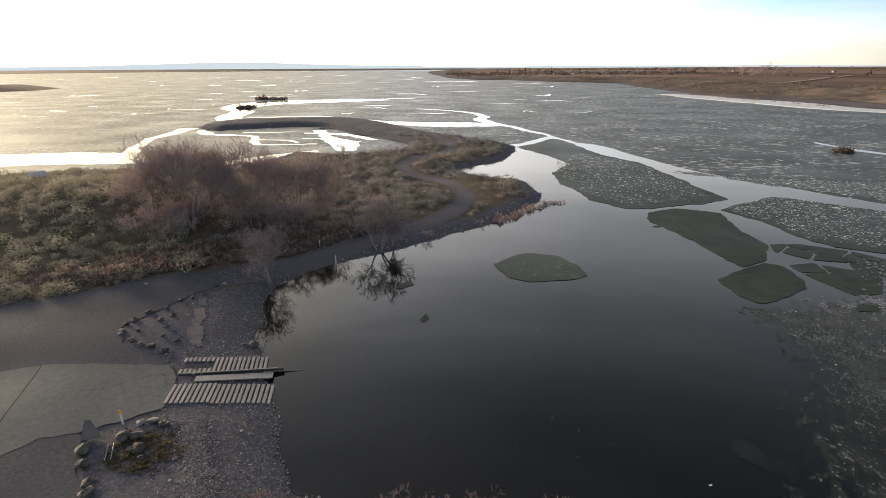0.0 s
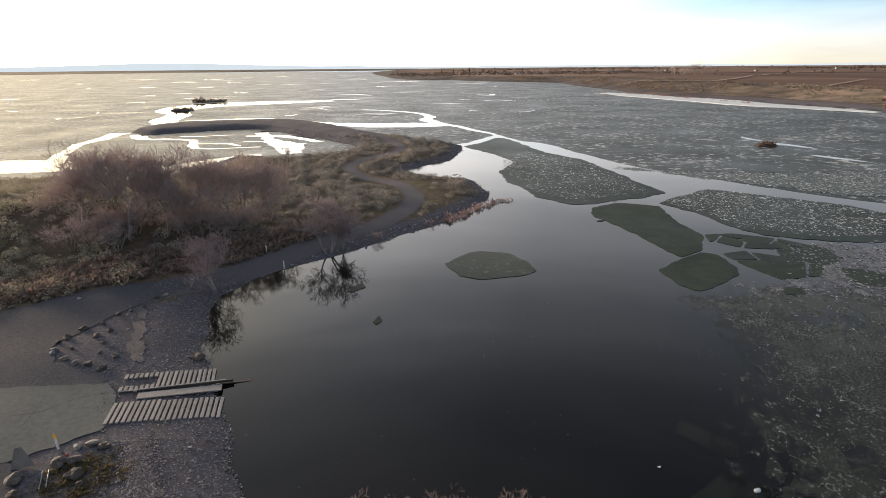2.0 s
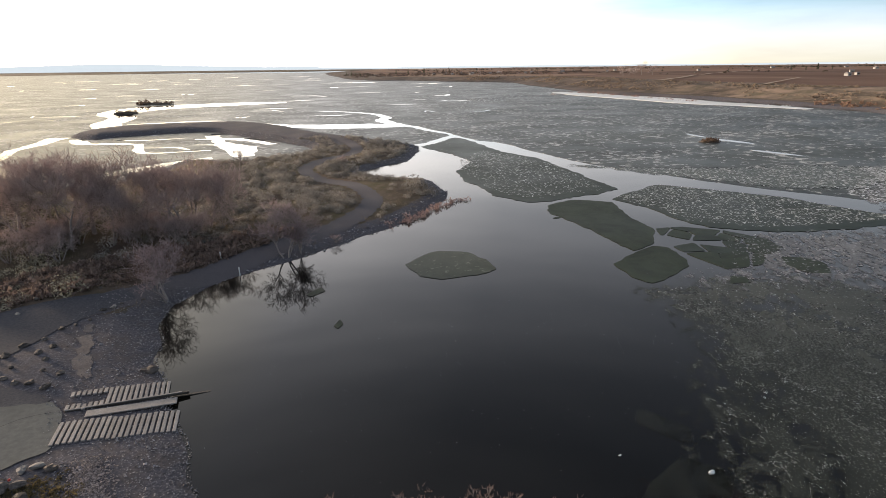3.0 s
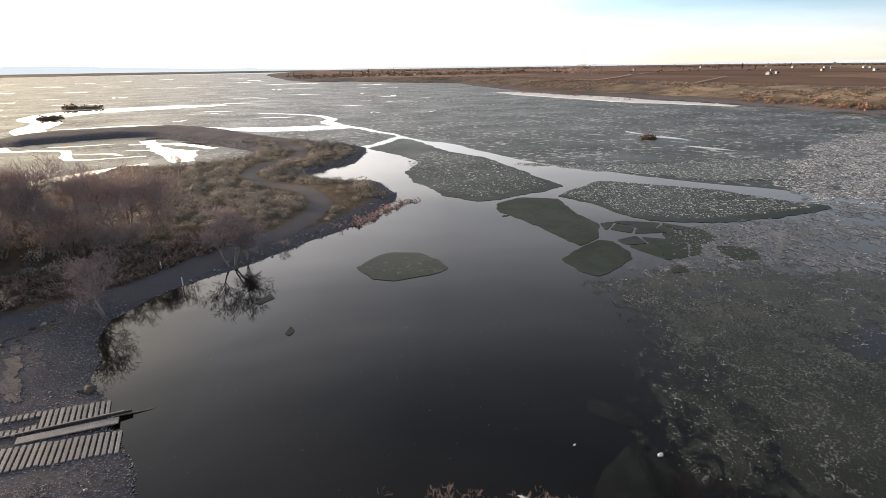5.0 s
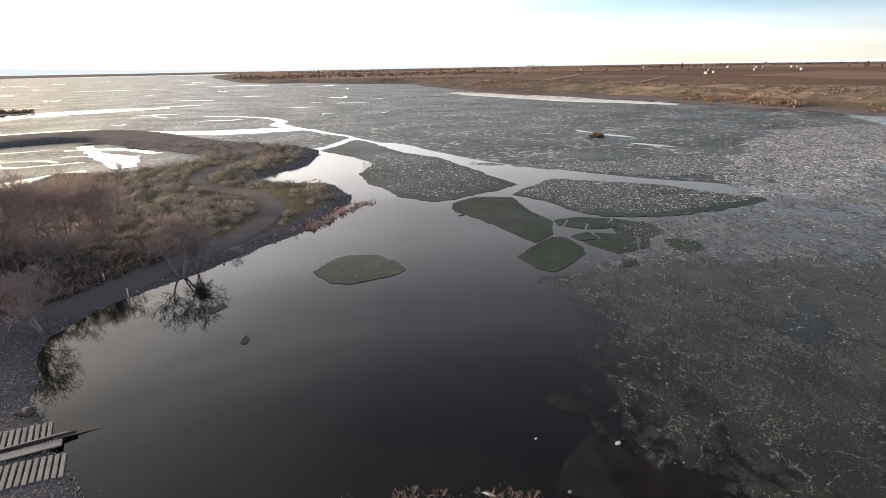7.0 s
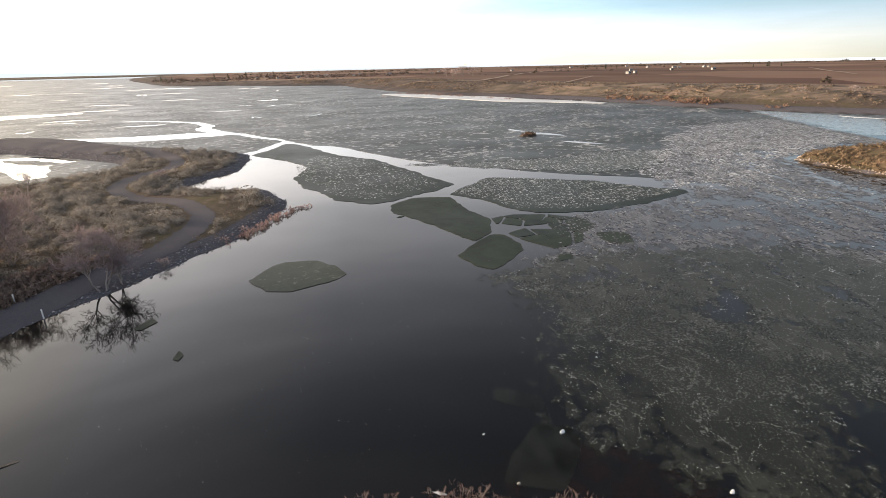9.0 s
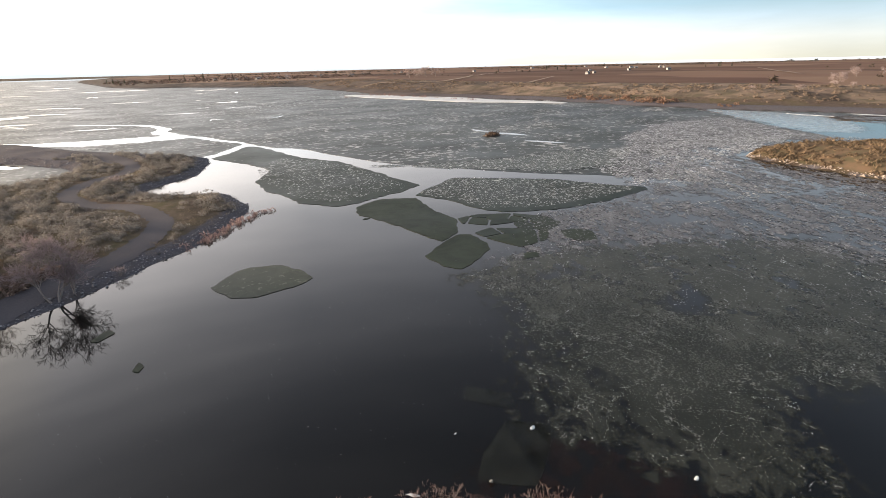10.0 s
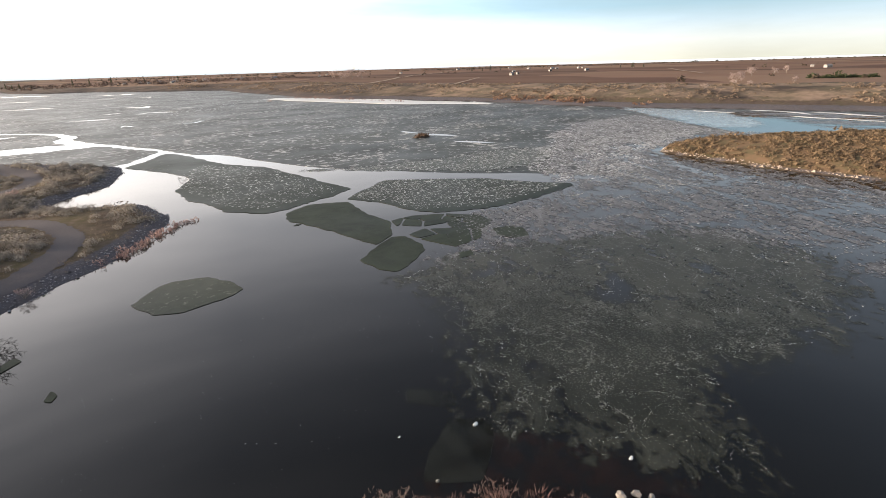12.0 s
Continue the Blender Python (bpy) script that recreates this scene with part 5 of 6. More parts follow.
slab_ice = new("ice_slab", boulder_mesh(31, M_CHIP))
slab_ice.matrix_basis = Matrix.Translation((13.6, 27.4, hz(13.6, 27.4) + 0.2)) @ pose(0, 0, 0, 0, 0, -48) @ Matrix.Diagonal((1.9, 0.38, 0.35, 1))
tagged(slab_ice, "white slab of ice stranded among bank twigs", "ice slab")


# ---- plants ----
def tubes(paths, sides=3):
    """Tapered tubes along point lists [(point, radius), ...]: points and quads as triangles."""
    V, T = [], []
    for path in paths:
        b = len(V)
        for i, (p, r) in enumerate(path):
            q = path[min(i + 1, len(path) - 1)][0] - path[max(i - 1, 0)][0]
            q = q.normalized() if q.length > 1e-6 else Vector((0, 0, 1))
            u = q.orthogonal().normalized()
            w = q.cross(u)
            for k in range(sides):
                a = 2 * math.pi * k / sides
                V.append(p + (u * math.cos(a) + w * math.sin(a)) * r)
        for i in range(len(path) - 1):
            for k in range(sides):
                k2 = (k + 1) % sides
                a0, a1, c0, c1 = b + i * sides + k, b + i * sides + k2, b + (i + 1) * sides + k, b + (i + 1) * sides + k2
                T += [(a0, a1, c1), (a0, c1, c0)]
    return np.array([tuple(v) for v in V]), np.array(T)


def grow(rnd, height_m, stems, lean, depth, kids, twig):
    """Limbs and twigs of a bare tree: two lists of tapered paths."""
    limbs, twigs = [], []

    def branch(p, d, ln, r, lev):
        path = [(p.copy(), r)]
        n = 3 if lev < 3 else 2
        for i in range(n):
            d = (d + Vector((rnd.gauss(0, 0.16), rnd.gauss(0, 0.16), rnd.gauss(0.06, 0.1)))).normalized()
            p = p + d * (ln / n)
            path.append((p.copy(), r * (1 - 0.62 * (i + 1) / n)))
        (limbs if lev < 3 else twigs).append(path)
        if lev >= depth:
            return
        for _ in range(kids[lev]):
            t = rnd.uniform(0.3, 1.0) ** 0.8
            k = min(int(t * n), n - 1)
            u = t * n - k
            q = path[k][0].lerp(path[k + 1][0], u)
            s = d.orthogonal().normalized()
            s.rotate(Matrix.Rotation(rnd.uniform(0, 6.28), 3, d))
            nd = (d * rnd.uniform(0.45, 0.9) + s * rnd.uniform(0.55, 0.95) + Vector((0, 0, 0.18))).normalized()
            branch(q, nd, ln * rnd.uniform(0.45, 0.72), max(path[k][1] * rnd.uniform(0.4, 0.6), twig), lev + 1)
    for s in range(stems):
        a = rnd.uniform(0, 6.28)
        d = Vector((math.cos(a) * lean, math.sin(a) * lean, 1)).normalized()
        branch(Vector((math.cos(a), math.sin(a), 0)) * (0.25 * (stems > 1)) - Vector((0, 0, 0.3)), d, height_m * rnd.uniform(0.45, 0.6), height_m * 0.02 * (1.3 if stems == 1 else 0.8), 0)
    return limbs, twigs


def bare_tree(name, seed, height_m, stems, lean, depth, kids, twig, mat, label, group):
    limbs, twigs = grow(random.Random(seed), height_m, stems, lean, depth, kids, twig)
    top = max(p[0].z for path in twigs for p in path)
    k = height_m / top
    limbs, twigs = ([[(p * k, r) for p, r in path] for path in g] for g in (limbs, twigs))
    tree = tagged(new(name), label, "tree" if height_m > 5 else "shrub", group)
    V, T = tubes(limbs, 5)
    t = new("trunk", array_mesh("trunk", V, T, M_BARK, True))
    V, T = tubes(twigs, 3)
    c = new("crown", array_mesh("crown", V, T, mat))
    t.parent = c.parent = tree
    return tree


M_SHRUB = leafy("brown_shrub_twigs", (0.40, 0.33, 0.32), (0.62, 0.53, 0.51), thin=0.5)
KIDS = (7, 6, 6, 4)
trees = [bare_tree("tree", 31 + i, 15.5 - i * 0.8, 1 + (i % 3), 0.3, 4, KIDS, 0.026, M_TWIG, "bare grey-brown deciduous tree in the shore thicket", "thicket trees") for i in range(4)]
shrubs = [bare_tree("shrub", 51 + i, 6.0 - i * 0.5, 6, 0.55, 4, (4, 4, 4, 3), 0.014, M_SHRUB, "dense purple-brown leafless shrub in the thicket", "thicket shrubs") for i in range(3)]
pale = [bare_tree("tree", 71 + i, 8.6, 3, 0.40, 4, (6, 6, 5, 4), 0.022, M_PALETWIG, "small pale grey leafless tree on the water's edge", "waterside trees") for i in range(2)]


def plant(src, x, y, scale, turn, first):
    m = pose(x, y, hz(x, y), 0, 0, turn)
    if src not in first:
        first.add(src)
        src.matrix_basis = m @ Matrix.Scale(scale, 4)
        return src
    ob = copy_thing(src, m)
    ob.scale = (scale,) * 3
    return ob


random.seed(77)
placed = set()
for i, (x, y, s) in enumerate(((-53, 92, 0.95), (-50, 89, 0.9), (-48, 94, 1.05), (-46, 99, 1.0), (-43, 94, 1.0), (-40, 98, 1.05), (-37, 96, 0.9), (-35, 101, 1.0), (-32, 98, 0.95),
                               (-29, 102, 0.95), (-26, 100, 0.85), (-24, 104, 0.8), (-44, 88, 0.8), (-39, 90, 0.8), (-52, 97, 0.9), (-34, 93, 0.75), (-29, 95, 0.75))):
    plant(trees[i % 4], x, y, s, random.uniform(0, 360), placed)
i = 0
for a in range(46):
    u = random.random()
    x, y = -49 + 31 * u + random.gauss(0, 2.0), 79 + 12.5 * u + random.uniform(-2.5, 11)
    if y < 76 + (x + 50) * 0.62 + 2.5 or float(line_distance(np.array(x), np.array(y), [tuple(q) for q in road_line], False)) < 4.5:
        continue
    plant(shrubs[i % 3], x, y, random.uniform(0.7, 1.15), random.uniform(0, 360), placed)
    i += 1
plant(pale[1], -10.8, 83.9, 1.15, 20, placed)
plant(pale[1], -25.0, 69.8, 1.08, 110, placed)
plant(pale[0], -8.6, 85.6, 0.6, 190, placed)
plant(shrubs[0], -34, 178, 0.75, 30, placed)
plant(shrubs[1], -1.5, 165, 0.6, 80, placed)
plant(shrubs[2], -3, 90.3, 0.35, 80, placed)


def clumps(name, xs, ys, radius, leaves, leaf, mat, label, category, seed, squash=0.75, zs=None, upright=0.0, dome=0.0):
    """Low bushes of many small leaf tufts, joined into one mesh; dome lays the leaves along the bush's rounded outside."""
    rng = np.random.default_rng(seed)
    k = len(xs)
    r = radius * rng.lognormal(0, 0.35, k)
    g = rng.normal(0, 1, (k, leaves, 3))
    g /= np.linalg.norm(g, axis=-1, keepdims=True)
    g[..., 2] = np.abs(g[..., 2])
    lump = 1 + 0.3 * np.sin(g[..., 0] * 4 + rng.uniform(0, 6, (k, 1))) * np.cos(g[..., 1] * 4)
    c = g * (rng.uniform(0.55, 1.0, (k, leaves, 1))) * (r[:, None] * lump)[..., None] * np.array([1, 1, squash])
    z0 = height(xs, ys) if zs is None else zs
    c = c + np.stack([xs, ys, z0], -1)[:, None]
    s = leaf * rng.uniform(0.6, 1.4, (k, leaves, 1)) * (r / radius)[:, None, None]
    d1 = rng.normal(0, 1, (k, leaves, 3)) + g * 0.8 + np.array([0, 0, upright])
    d1 /= np.linalg.norm(d1, axis=-1, keepdims=True)
    if dome:
        flat = np.cross(g, rng.normal(0, 1, (k, leaves, 3)))
        d1 = d1 * (1 - dome) + dome * flat / np.linalg.norm(flat, axis=-1, keepdims=True)
        d1 /= np.linalg.norm(d1, axis=-1, keepdims=True)
    d2 = np.cross(d1, g * dome + (1 - dome) * rng.normal(0, 1, (k, leaves, 3)))
    d2 /= np.linalg.norm(d2, axis=-1, keepdims=True)
    w = 0.55 if upright < 2 else 0.04
    V = np.stack([c - d2 * s * w, c + d2 * s * w, c + d1 * s * 1.5], 2).reshape(-1, 3)
    T = np.arange(len(V)).reshape(-1, 3)
    me = array_mesh(name, V, T, mat)
    tone = me.attributes.new("tone", "FLOAT", "POINT")
    tone.data.foreach_set("value", np.repeat(rng.uniform(0, 1, k), leaves * 3).astype(np.float32))
    return tagged(new(name, me), label, category, kind="stuff")


def scatter(n, box4, rule, seed):
    rng = np.random.default_rng(seed)
    x, y = rng.uniform(box4[0], box4[1], n), rng.uniform(box4[2], box4[3], n)
    ok = rule(x, y, rng)
    return x[ok], y[ok]


road_pts = [tuple(q) for q in road_line]
lot_pts = LOT


def sage_rule(x, y, rng):
    d = signed(x, y, land_a)
    dense = 0.62 + 0.9 * bumpy(x, y, 0.05, 61.0) + 0.5 * bumpy(x, y, 0.2, 62.0)
    side = y > 79 + (x + 40) * 0.62
    side |= (y > 76) & (x > -8) & (d > 5)
    return (d > np.where(y > 190, 4, 3.2)) & side & (line_distance(x, y, road_pts, False) > 3.4) & (rng.uniform(0, 1, len(x)) < dense) & (~inside(x, y, lot_pts))


x, y = scatter(5200, (-40, 28, 84, 226), sage_rule, 8)
clumps("sagebrush", x, y, 0.95, 260, 0.085, M_SAGE, "low grey-green and tawny sagebrush covering the peninsula", "sagebrush", 9, 0.95, dome=0.75)


def hill_rule(x, y, rng):
    return (signed(x, y, land_a) > 3) & (y > 70.0 + (x + 39.2) * 0.6) & ((x < -44) | (y < 76)) & (x < -36) & (rng.uniform(0, 1, len(x)) < 0.75 + 0.8 * bumpy(x, y, 0.07, 65.0)) & (~inside(x, y, lot_pts))


x, y = scatter(4300, (-150, -38, 58, 150), hill_rule, 10)
M_HILLSAGE = leafy("olive_sagebrush", (0.13, 0.118, 0.082), (0.52, 0.465, 0.35), by_bush=True)
clumps("sagebrush", x, y, 1.05, 220, 0.10, M_HILLSAGE, "dense olive-brown sagebrush on the rounded hill", "sagebrush", 11, 0.9, dome=0.75)
x, y = scatter(18000, (-60, 28, 66, 225), lambda x, y, r: (signed(x, y, land_a) > 2.0) & (line_distance(x, y, road_pts, False) > 2.4) & (~inside(x, y, lot_pts)) & (r.uniform(0, 1, len(x)) < 0.5 + bumpy(x, y, 0.09, 71.0)), 12)
clumps("dry_grass", x, y, 0.35, 9, 0.24, M_DRYGRASS, "dry yellow winter grass tufts between the bushes", "grass", 13, 0.5, upright=2.2)
x, y = scatter(2600, (-56, -8, 66, 96), lambda x, y, r: (y > 70.4 + (x + 39.2) * 0.62) & (y < 83 + (x + 39.2) * 0.62) & (signed(x, y, land_a) > 4) & (line_distance(x, y, road_pts, False) > 2.8) & (~inside(x, y, lot_pts)) & (r.uniform(0, 1, len(x)) < 0.75), 26)
clumps("understory_brush", x, y, 0.75, 45, 0.2, leafy("leaf_litter_brush", (0.14, 0.104, 0.088), (0.30, 0.225, 0.19)), "low brown leafless brush under the thicket", "brush", 27, 0.75, upright=0.8)
bank = [bare_tree("shrub", 91 + i, 0.8 - 0.15 * i, 9, 0.7, 3, (3, 3, 2), 0.008, leafy("pale_red_stalks", (0.20, 0.125, 0.105), (0.46, 0.33, 0.29)), "small reddish leafless shrub on the near bank", "bank shrubs") for i in range(2)]
random.seed(41)
for i in range(60):
    x = random.uniform(-6, 29)
    y = float(np.interp(x, [-8, -4, 4.3, 12.7, 20, 26.6, 29], [29.9, 29.3, 28.9, 27.4, 23.2, 17.0, 12.9])) - random.uniform(-0.5, 0.7)
    if noise.noise((x * 0.35, y * 0.35, 5.0)) > (-0.12 if x < 14 else 0.05):
        plant(bank[i % 2], x, y, random.uniform(0.8, 1.7) * (1.0 if x < 14 else 0.85), random.uniform(0, 360), placed)
turf = rounded([(-26.8, 35.4), (-23.1, 36.4), (-21.2, 33.8), (-21.4, 31.6), (-24.1, 31.4), (-26.2, 33.2)], 0.8, 0.3)
x, y = scatter(1900, (-27.5, -20.5, 31, 37), lambda x, y, r: signed(x, y, turf) > r.uniform(-0.6, 1.6, len(x)) - 1.2 * bumpy(x, y, 0.8, 4.0), 46)
clumps("mossy_grass", x, y, 0.15, 12, 0.06, leafy("mossy_blades", (0.085, 0.070, 0.040), (0.165, 0.132, 0.068)), "yellow-green moss and grass tufts between boulders", "grass", 47, 0.5, upright=1.0)
# reeds off the point, and red twigs on the bank under the drone
x, y = scatter(2600, (6, 32, 94, 124), lambda x, y, r: (np.abs(line_distance(x, y, [(8, 99), (14, 104.5), (19.5, 111), (24.5, 116), (28.5, 117)], False)) < r.uniform(0, 2.4, len(x)) * (1.25 - x / 32)) & (r.uniform(0, 1, len(x)) < 0.45 + bumpy(x, y, 0.3, 19.0)), 14)
clumps("reeds", x, y, 0.6, 26, 0.15, leafy("pink_brown_brush", (0.24, 0.16, 0.145), (0.46, 0.33, 0.30)), "pink-brown waterside brush standing off the point", "reeds", 15, 0.9, np.zeros(len(x)), 1.2)
x, y = scatter(5600, (-14, 34, 4, 30), lambda x, y, r: (signed(x, y, land_a) > -0.3) & (signed(x, y, land_a) < 5) & (r.uniform(0, 1, len(x)) < 0.55 + 0.9 * bumpy(x, y, 0.22, 81.0)), 16)
clumps("bank_twigs", x, y, 0.45, 45, 0.2, M_REED, "reddish bare twigs along the near bank", "brush", 17, 0.7, upright=3.0)
# reeds sticking out of the white shore ice along the far bank
x, y = scatter(9000, (226, 320, 296, 590), lambda x, y, r: (np.abs(line_distance(x, y, [(246, 566), (258, 520), (274, 440), (280, 392)], False)) < 2.0) & (bumpy(x, y, 0.12, 7.0) > -0.1), 44)
clumps("reeds", x, y, 0.5, 12, 0.8, M_REED, "dark reeds frozen into the white shore ice", "reeds", 45, 0.6, np.full(len(x), 0.3), 3.0)
# tawny scrub on the eastern point, bushes on the islets and bluffs
x, y = scatter(30000, (160, 300, -90, 96), lambda x, y, r: (signed(x, y, land_c) > 1.2) & (r.uniform(0, 1, len(x)) < 0.7 + 1.1 * bumpy(x, y, 0.06, 91.0) + 0.6 * bumpy(x, y, 0.2, 92.0)), 18)
clumps("scrub", x, y, 0.75, 30, 0.22, M_SCRUB, "olive-brown and tawny scrub over the eastern point", "scrub", 19, 0.6, dome=0.8)
x, y = scatter(60000, (240, 800, -200, 1100), lambda x, y, r: (signed(x, y, land_b) > 22) & (signed(x, y, land_b) < 95) & (r.uniform(0, 1, len(x)) < 0.35 + 1.2 * bumpy(x, y, 0.02, 95.0) + 0.6 * bumpy(x, y, 0.08, 96.0)), 20)
M_BLUFF = leafy("bluff_brush", (0.085, 0.070, 0.055), (0.33, 0.25, 0.19), by_bush=True)
clumps("bluff_scrub", x, y, 1.1, 20, 0.42, M_BLUFF, "brown and grey brush on the far bluff", "scrub", 21, 0.6, dome=0.7)
x, y = scatter(900, (265, 420, 190, 330), lambda x, y, r: (signed(x, y, land_b) > 5) & (signed(x, y, land_b) < 24) & (bumpy(x, y, 0.03, 23.0) > -0.15), 22)
clumps("willow_scrub", x, y, 1.5, 60, 0.42, leafy("orange_willow", (0.17, 0.105, 0.078), (0.29, 0.195, 0.145)), "orange-red willow scrub under the bluff", "scrub", 23, 0.9)
x, y = scatter(26000, (270, 3600, -400, 4300), lambda x, y, r: (signed(x, y, land_b) > 110) & (r.uniform(0, 1, len(x)) < 0.006 + 0.12 * (bumpy(x, y, 0.004, 97.0) > 0.42)), 24)
clumps("field_trees", x, y, 2.4, 22, 1.2, leafy("far_tree_tone", (0.04, 0.034, 0.028), (0.10, 0.08, 0.062)), "scattered dark trees and hedges over distant fields", "trees", 25, 1.1)


# a thin dark line of trees where the fields meet the sky
x, y = scatter(26000, (300, 3400, -300, 3600), lambda x, y, r: (np.abs(np.hypot(x, y) - 2550 - 350 * bumpy(x, y, 0.0012, 6.0)) < 60) & (signed(x, y, land_b) > 200) & (r.uniform(0, 1, len(x)) < 0.75 + 0.9 * bumpy(x, y, 0.006, 98.0)), 28)
clumps("horizon_trees", x, y, 2.6, 16, 1.6, leafy("horizon_tree_tone", (0.035, 0.036, 0.026), (0.09, 0.08, 0.06)), "thin dark line of trees along the far horizon", "trees", 29, 0.9)
M_ISLET = leafy("islet_brush_tone", (0.07, 0.05, 0.038), (0.17, 0.12, 0.09))


def islet(x, y, rx, ry, h, n, label):
    bm = bmesh.new()
    bmesh.ops.create_icosphere(bm, subdivisions=4, radius=1)
    for v in bm.verts:
        k = 1 + 0.3 * noise.noise(v.co * 2.0 + Vector((x, y, 0)))
        v.co = Vector((v.co.x * rx * k, v.co.y * ry * k, v.co.z * h * k * 0.5))
    ob = part("islet", bm, M_DIRT)
    ob.location = (x, y, 0)
    tagged(ob, label, "islet")
    r = np.random.default_rng(int(abs(x)))
    a, q = r.uniform(0, 6.28, n), np.sqrt(r.uniform(0, 0.8, n))
    clumps("islet_brush", x + rx * q * np.cos(a), y + ry * q * np.sin(a), h * 0.5, 40, h * 0.16, M_ISLET, "dark bare brush crowning a small islet", "scrub", int(abs(y)), 1.2, np.full(n, h * 0.15))


islet(-149, 410, 8, 4, 2.6, 22, "low dark islet far out in the ice")
islet(-160, 507, 15, 6, 3.0, 30, "long dark islet far out in the ice")
for x, y, k, turn in ((-147, 411, 0.62, 40), (-151, 409, 0.45, 130), (-166, 508, 0.6, 220), (-155, 507, 0.5, 310)):
    ob = copy_thing(shrubs[int(turn) % 3], pose(x, y, 0.4, 0, 0, turn))
    ob.scale = (k,) * 3
islet(142.5, 187, 4.2, 3.0, 1.5, 40, "small tawny brush islet frozen into the ice")


# ---- far farms and hills ----
def farmhouse(x, y, w, dpt, h, turn, wall_mat, label):
    ob = tagged(new("farmhouse"), label, "building", "far farm buildings")
    ob.matrix_basis = pose(x, y, hz(x, y), 0, 0, turn)
    bm = bmesh.new()
    box(bm, (w, dpt, h + 1), (0, 0, h / 2 - 0.5))
    part("wall", bm, wall_mat, ob)
    bm = bmesh.new()
    a, b, e, t = w / 2 + 0.5, dpt / 2 + 0.6, h, h + dpt * 0.32
    vs = [bm.verts.new(p) for p in ((-a, -b, e), (a, -b, e), (a, b, e), (-a, b, e), (-a, 0, t), (a, 0, t))]
    for f in ((0, 1, 5, 4), (2, 3, 4, 5), (0, 4, 3), (1, 2, 5), (3, 2, 1, 0)):
        bm.faces.new([vs[i] for i in f])
    part("roof", bm, M_ROOF, ob)
    for k in (-0.3, 0.05, 0.32):
        bm = bmesh.new()
        box(bm, (1.3, 0.12, 1.3), (w * k, -dpt / 2 - 0.03, h * 0.55))
        part("window", bm, M_GLASS, ob)


M_FARM = speckled("weathered_white_siding", (0.26, 0.255, 0.245), (0.34, 0.335, 0.325), (0.25, 0.24, 0.23), 0.5, 3, 0.7, 0.1, 0.01)
random.seed(9)
for x, y, w in ((640, 598, 14), (700, 640, 10), (1250, 1010, 20), (1210, 890, 16), (1170, 930, 14), (1130, 820, 12), (1480, 1300, 24), (960, 262, 18), (1020, 300, 12), (330, 1500, 18), (380, 1560, 14), (290, 1420, 12),
                (450, 1540, 16), (250, 1480, 12), (520, 1500, 15), (600, 1440, 14), (1500, 1700, 26), (1700, 1600, 20), (900, 1700, 18), (300, 1560, 20), (345, 1440, 16), (410, 1480, 18), (470, 1600, 22), (215, 1540, 14), (560, 1560, 18), (640, 1520, 20), (700, 1580, 18), (760, 1480, 16), (1040, 1460, 18), (820, 760, 12), (860, 700, 10), (910, 650, 14)):
    farmhouse(x, y, w * 0.5, w * 0.35, 3.0, random.uniform(-40, 80), M_FARM, "small white farm building far across the fields")

def conifer(x, y, h, first):
    if not first:
        tree = tagged(new("conifer"), "dark conifer standing in the distant fields", "tree", "far conifers")
        V, T = tubes([[(Vector((0, 0, -0.2)), 0.035), (Vector((0, 0, 0.95)), 0.008)]], 5)
        new("trunk", array_mesh("trunk", V, T, M_BARK)).parent = tree
        r = np.random.default_rng(2)
        k = 420
        z = r.uniform(0.12, 1.0, k)
        rad = 0.22 * (1.03 - z) * r.uniform(0.4, 1.0, k)
        a = r.uniform(0, 6.28, k)
        c = np.stack([rad * np.cos(a), rad * np.sin(a), z], -1)
        out = np.stack([np.cos(a), np.sin(a), np.full(k, -0.5)], -1) * 0.07
        side = np.stack([-np.sin(a), np.cos(a), np.zeros(k)], -1) * 0.035
        V = np.stack([c - side, c + side, c + out], 1).reshape(-1, 3)
        crown = new("crown", array_mesh("crown", V, np.arange(len(V)).reshape(-1, 3), leafy("dark_needles", (0.025, 0.035, 0.018), (0.06, 0.075, 0.04))))
        crown.parent = tree
        first.append(tree)
        tree.matrix_basis = pose(x, y, hz(x, y)) @ Matrix.Scale(h, 4)
        return
    ob = copy_thing(first[0], pose(x, y, hz(x, y), 0, 0, 57 * x % 360))
    ob.scale = (h,) * 3


conifers = []
random.seed(51)
for x, y, h in ((1150, 1240, 15), (1185, 1230, 11), (1215, 1225, 17), (1250, 1215, 10), (1010, 1210, 9), (960, 1230, 8), (1110, 670, 12), (1135, 660, 9),
                (1090, 690, 7), (1120, 680, 10), (52, 1480, 12), (40, 1520, 10), (30, 1570, 13), (18, 1640, 11), (70, 1440, 9), (160, 1600, 16), (200, 1640, 14), (250, 1650, 18), (330, 1660, 13), (420, 1680, 15)):
    conifer(x, y, h, conifers)
for x, y, k in ((448, 817, 1.2), (462, 825, 1.0), (504, 857, 1.5), (520, 850, 1.2), (590, 224, 0.7), (640, 222, 0.55), (675, 222, 0.8), (470, 190, 0.7), (300, 1180, 0.9), (340, 1150, 0.8), (560, 980, 0.9)):
    plant(trees[int(x) % 4], x, y, k, x % 360, placed)
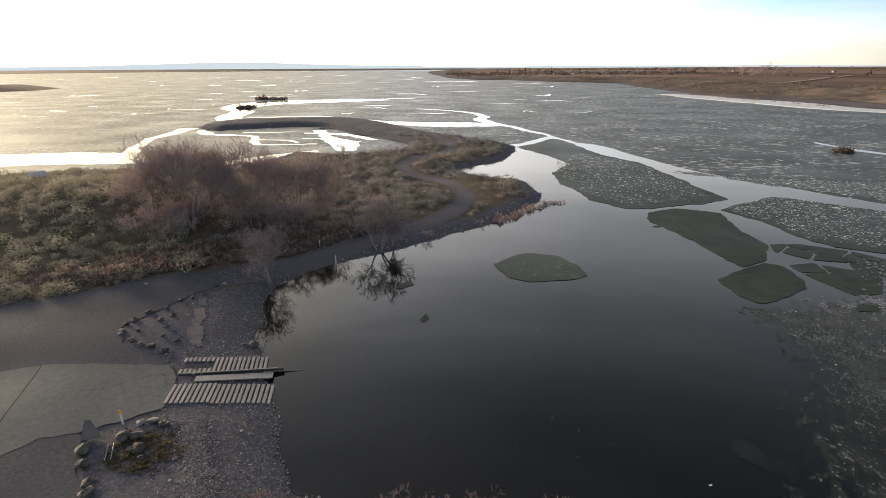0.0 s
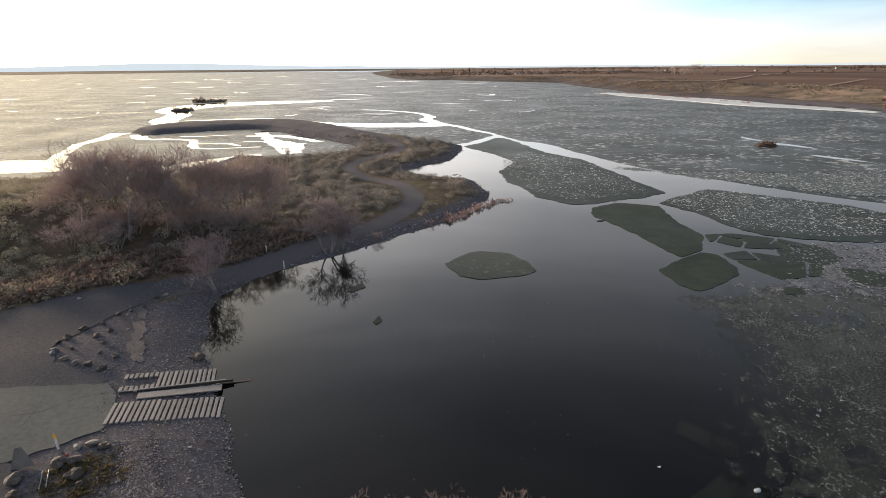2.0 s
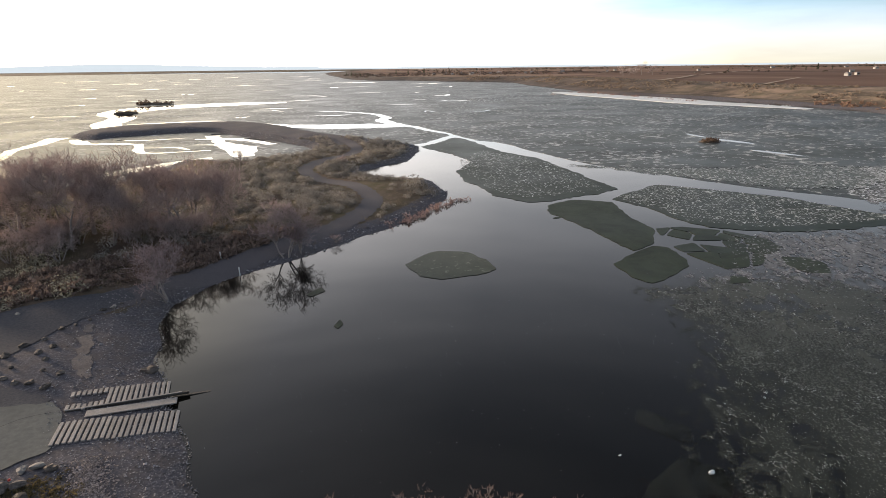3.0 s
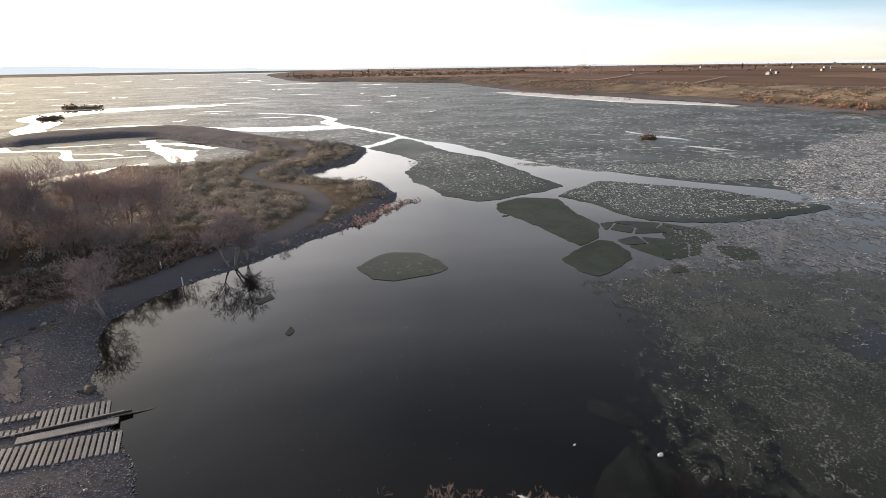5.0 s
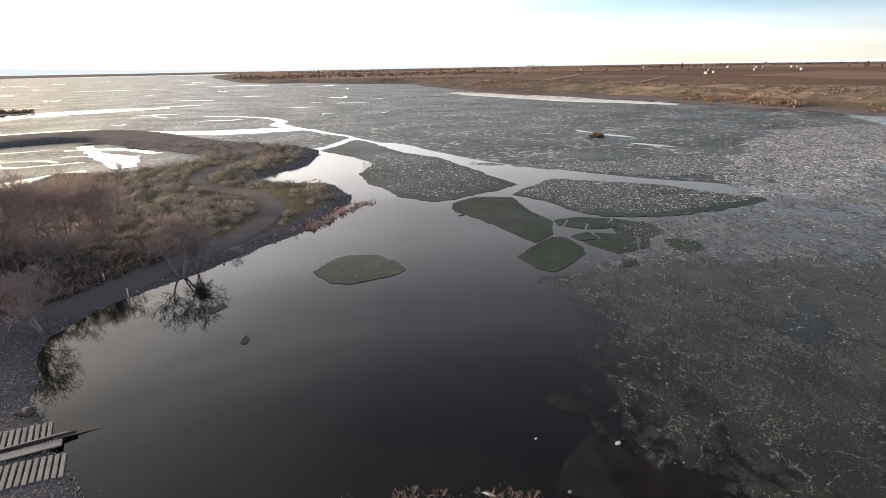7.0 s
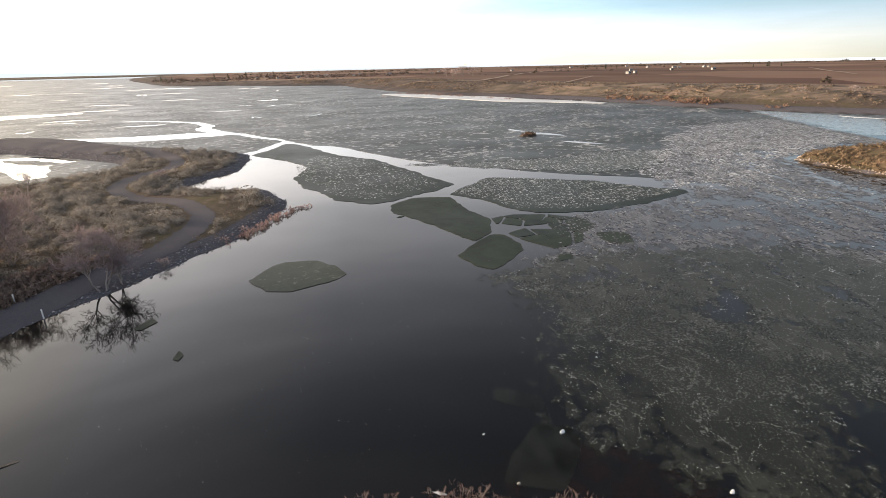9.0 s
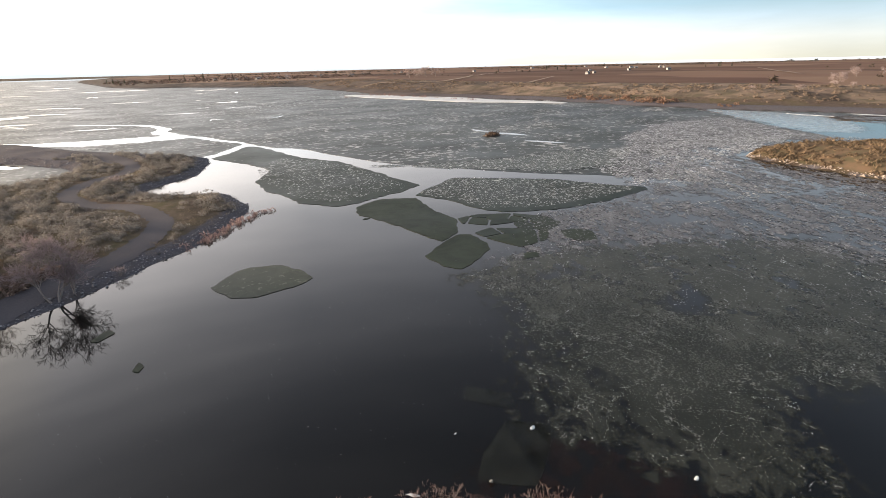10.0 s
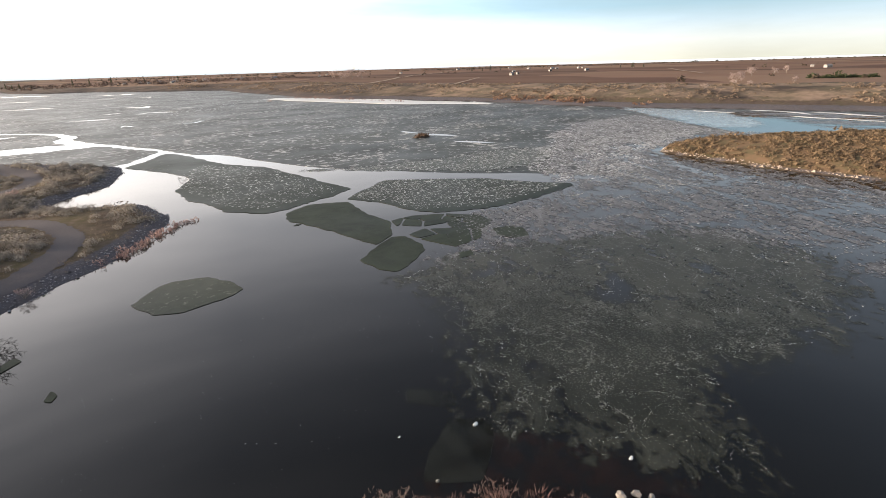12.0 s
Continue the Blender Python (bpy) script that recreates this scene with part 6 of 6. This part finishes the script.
for x, y, k in ((214, 528, 1.1), (380, 205, 0.8), (392, 180, 0.9), (420, 160, 0.7), (478, 150, 0.9), (440, 180, 0.8)):
    plant(shrubs[int(x) % 3], x, y, k, x % 360, placed)
x, y = scatter(300, (552, 592, 122, 164), lambda x, y, r: (np.abs((x - 572) * 0.8 + (y - 143) * 0.6) < 5) & (signed(x, y, land_b) > 2) & (bumpy(x, y, 0.16, 5.0) > -0.12), 33)
clumps("evergreen_shrubs", x, y, 1.7, 60, 0.7, leafy("dark_evergreen_tone", (0.025, 0.034, 0.018), (0.06, 0.072, 0.04)), "dark green shrubby clump on the far shore", "shrub", 34, 1.1)
x, y = scatter(1100, (-20, 760, 1330, 1800), lambda x, y, r: (signed(x, y, land_b) > 25) & (r.uniform(0, 1, len(x)) < 0.5), 31)
clumps("village_trees", x, y, 2.6, 36, 1.1, leafy("village_tree_tone", (0.06, 0.05, 0.045), (0.20, 0.155, 0.135)), "dark trees and hedges round a distant village", "trees", 32, 1.0)
M_DRYTRACK = speckled("dry_dirt_track", (0.22, 0.165, 0.125), (0.28, 0.215, 0.165), (0.18, 0.135, 0.10), 0.05, 0.5, 0.95, 0.2)
for line, w in (([(350, 560), (450, 665), (571, 792), (900, 1130), (1404, 1616)], 7), ([(375, 430), (450, 492), (529, 556)], 4), ([(300, 690), (330, 630), (352, 565)], 6), ([(660, 305), (840, 425), (1030, 549)], 5)):
    tagged(drape("field_track", ribbon(rounded(line, 15, 1, False), [w, w, w]), M_DRYTRACK, 0.8, 4), "pale dirt track between ploughed fields", "track", "field tracks")

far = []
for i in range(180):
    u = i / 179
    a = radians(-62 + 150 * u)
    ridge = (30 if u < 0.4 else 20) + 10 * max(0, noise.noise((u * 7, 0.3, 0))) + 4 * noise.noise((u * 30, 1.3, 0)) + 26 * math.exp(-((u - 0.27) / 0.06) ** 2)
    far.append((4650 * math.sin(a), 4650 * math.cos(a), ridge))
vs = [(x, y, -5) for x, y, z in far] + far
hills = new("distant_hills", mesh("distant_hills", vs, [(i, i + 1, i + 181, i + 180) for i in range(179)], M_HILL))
tagged(hills, "faint blue-grey hills on the horizon with a painted haze glow", "hills", kind="structure")
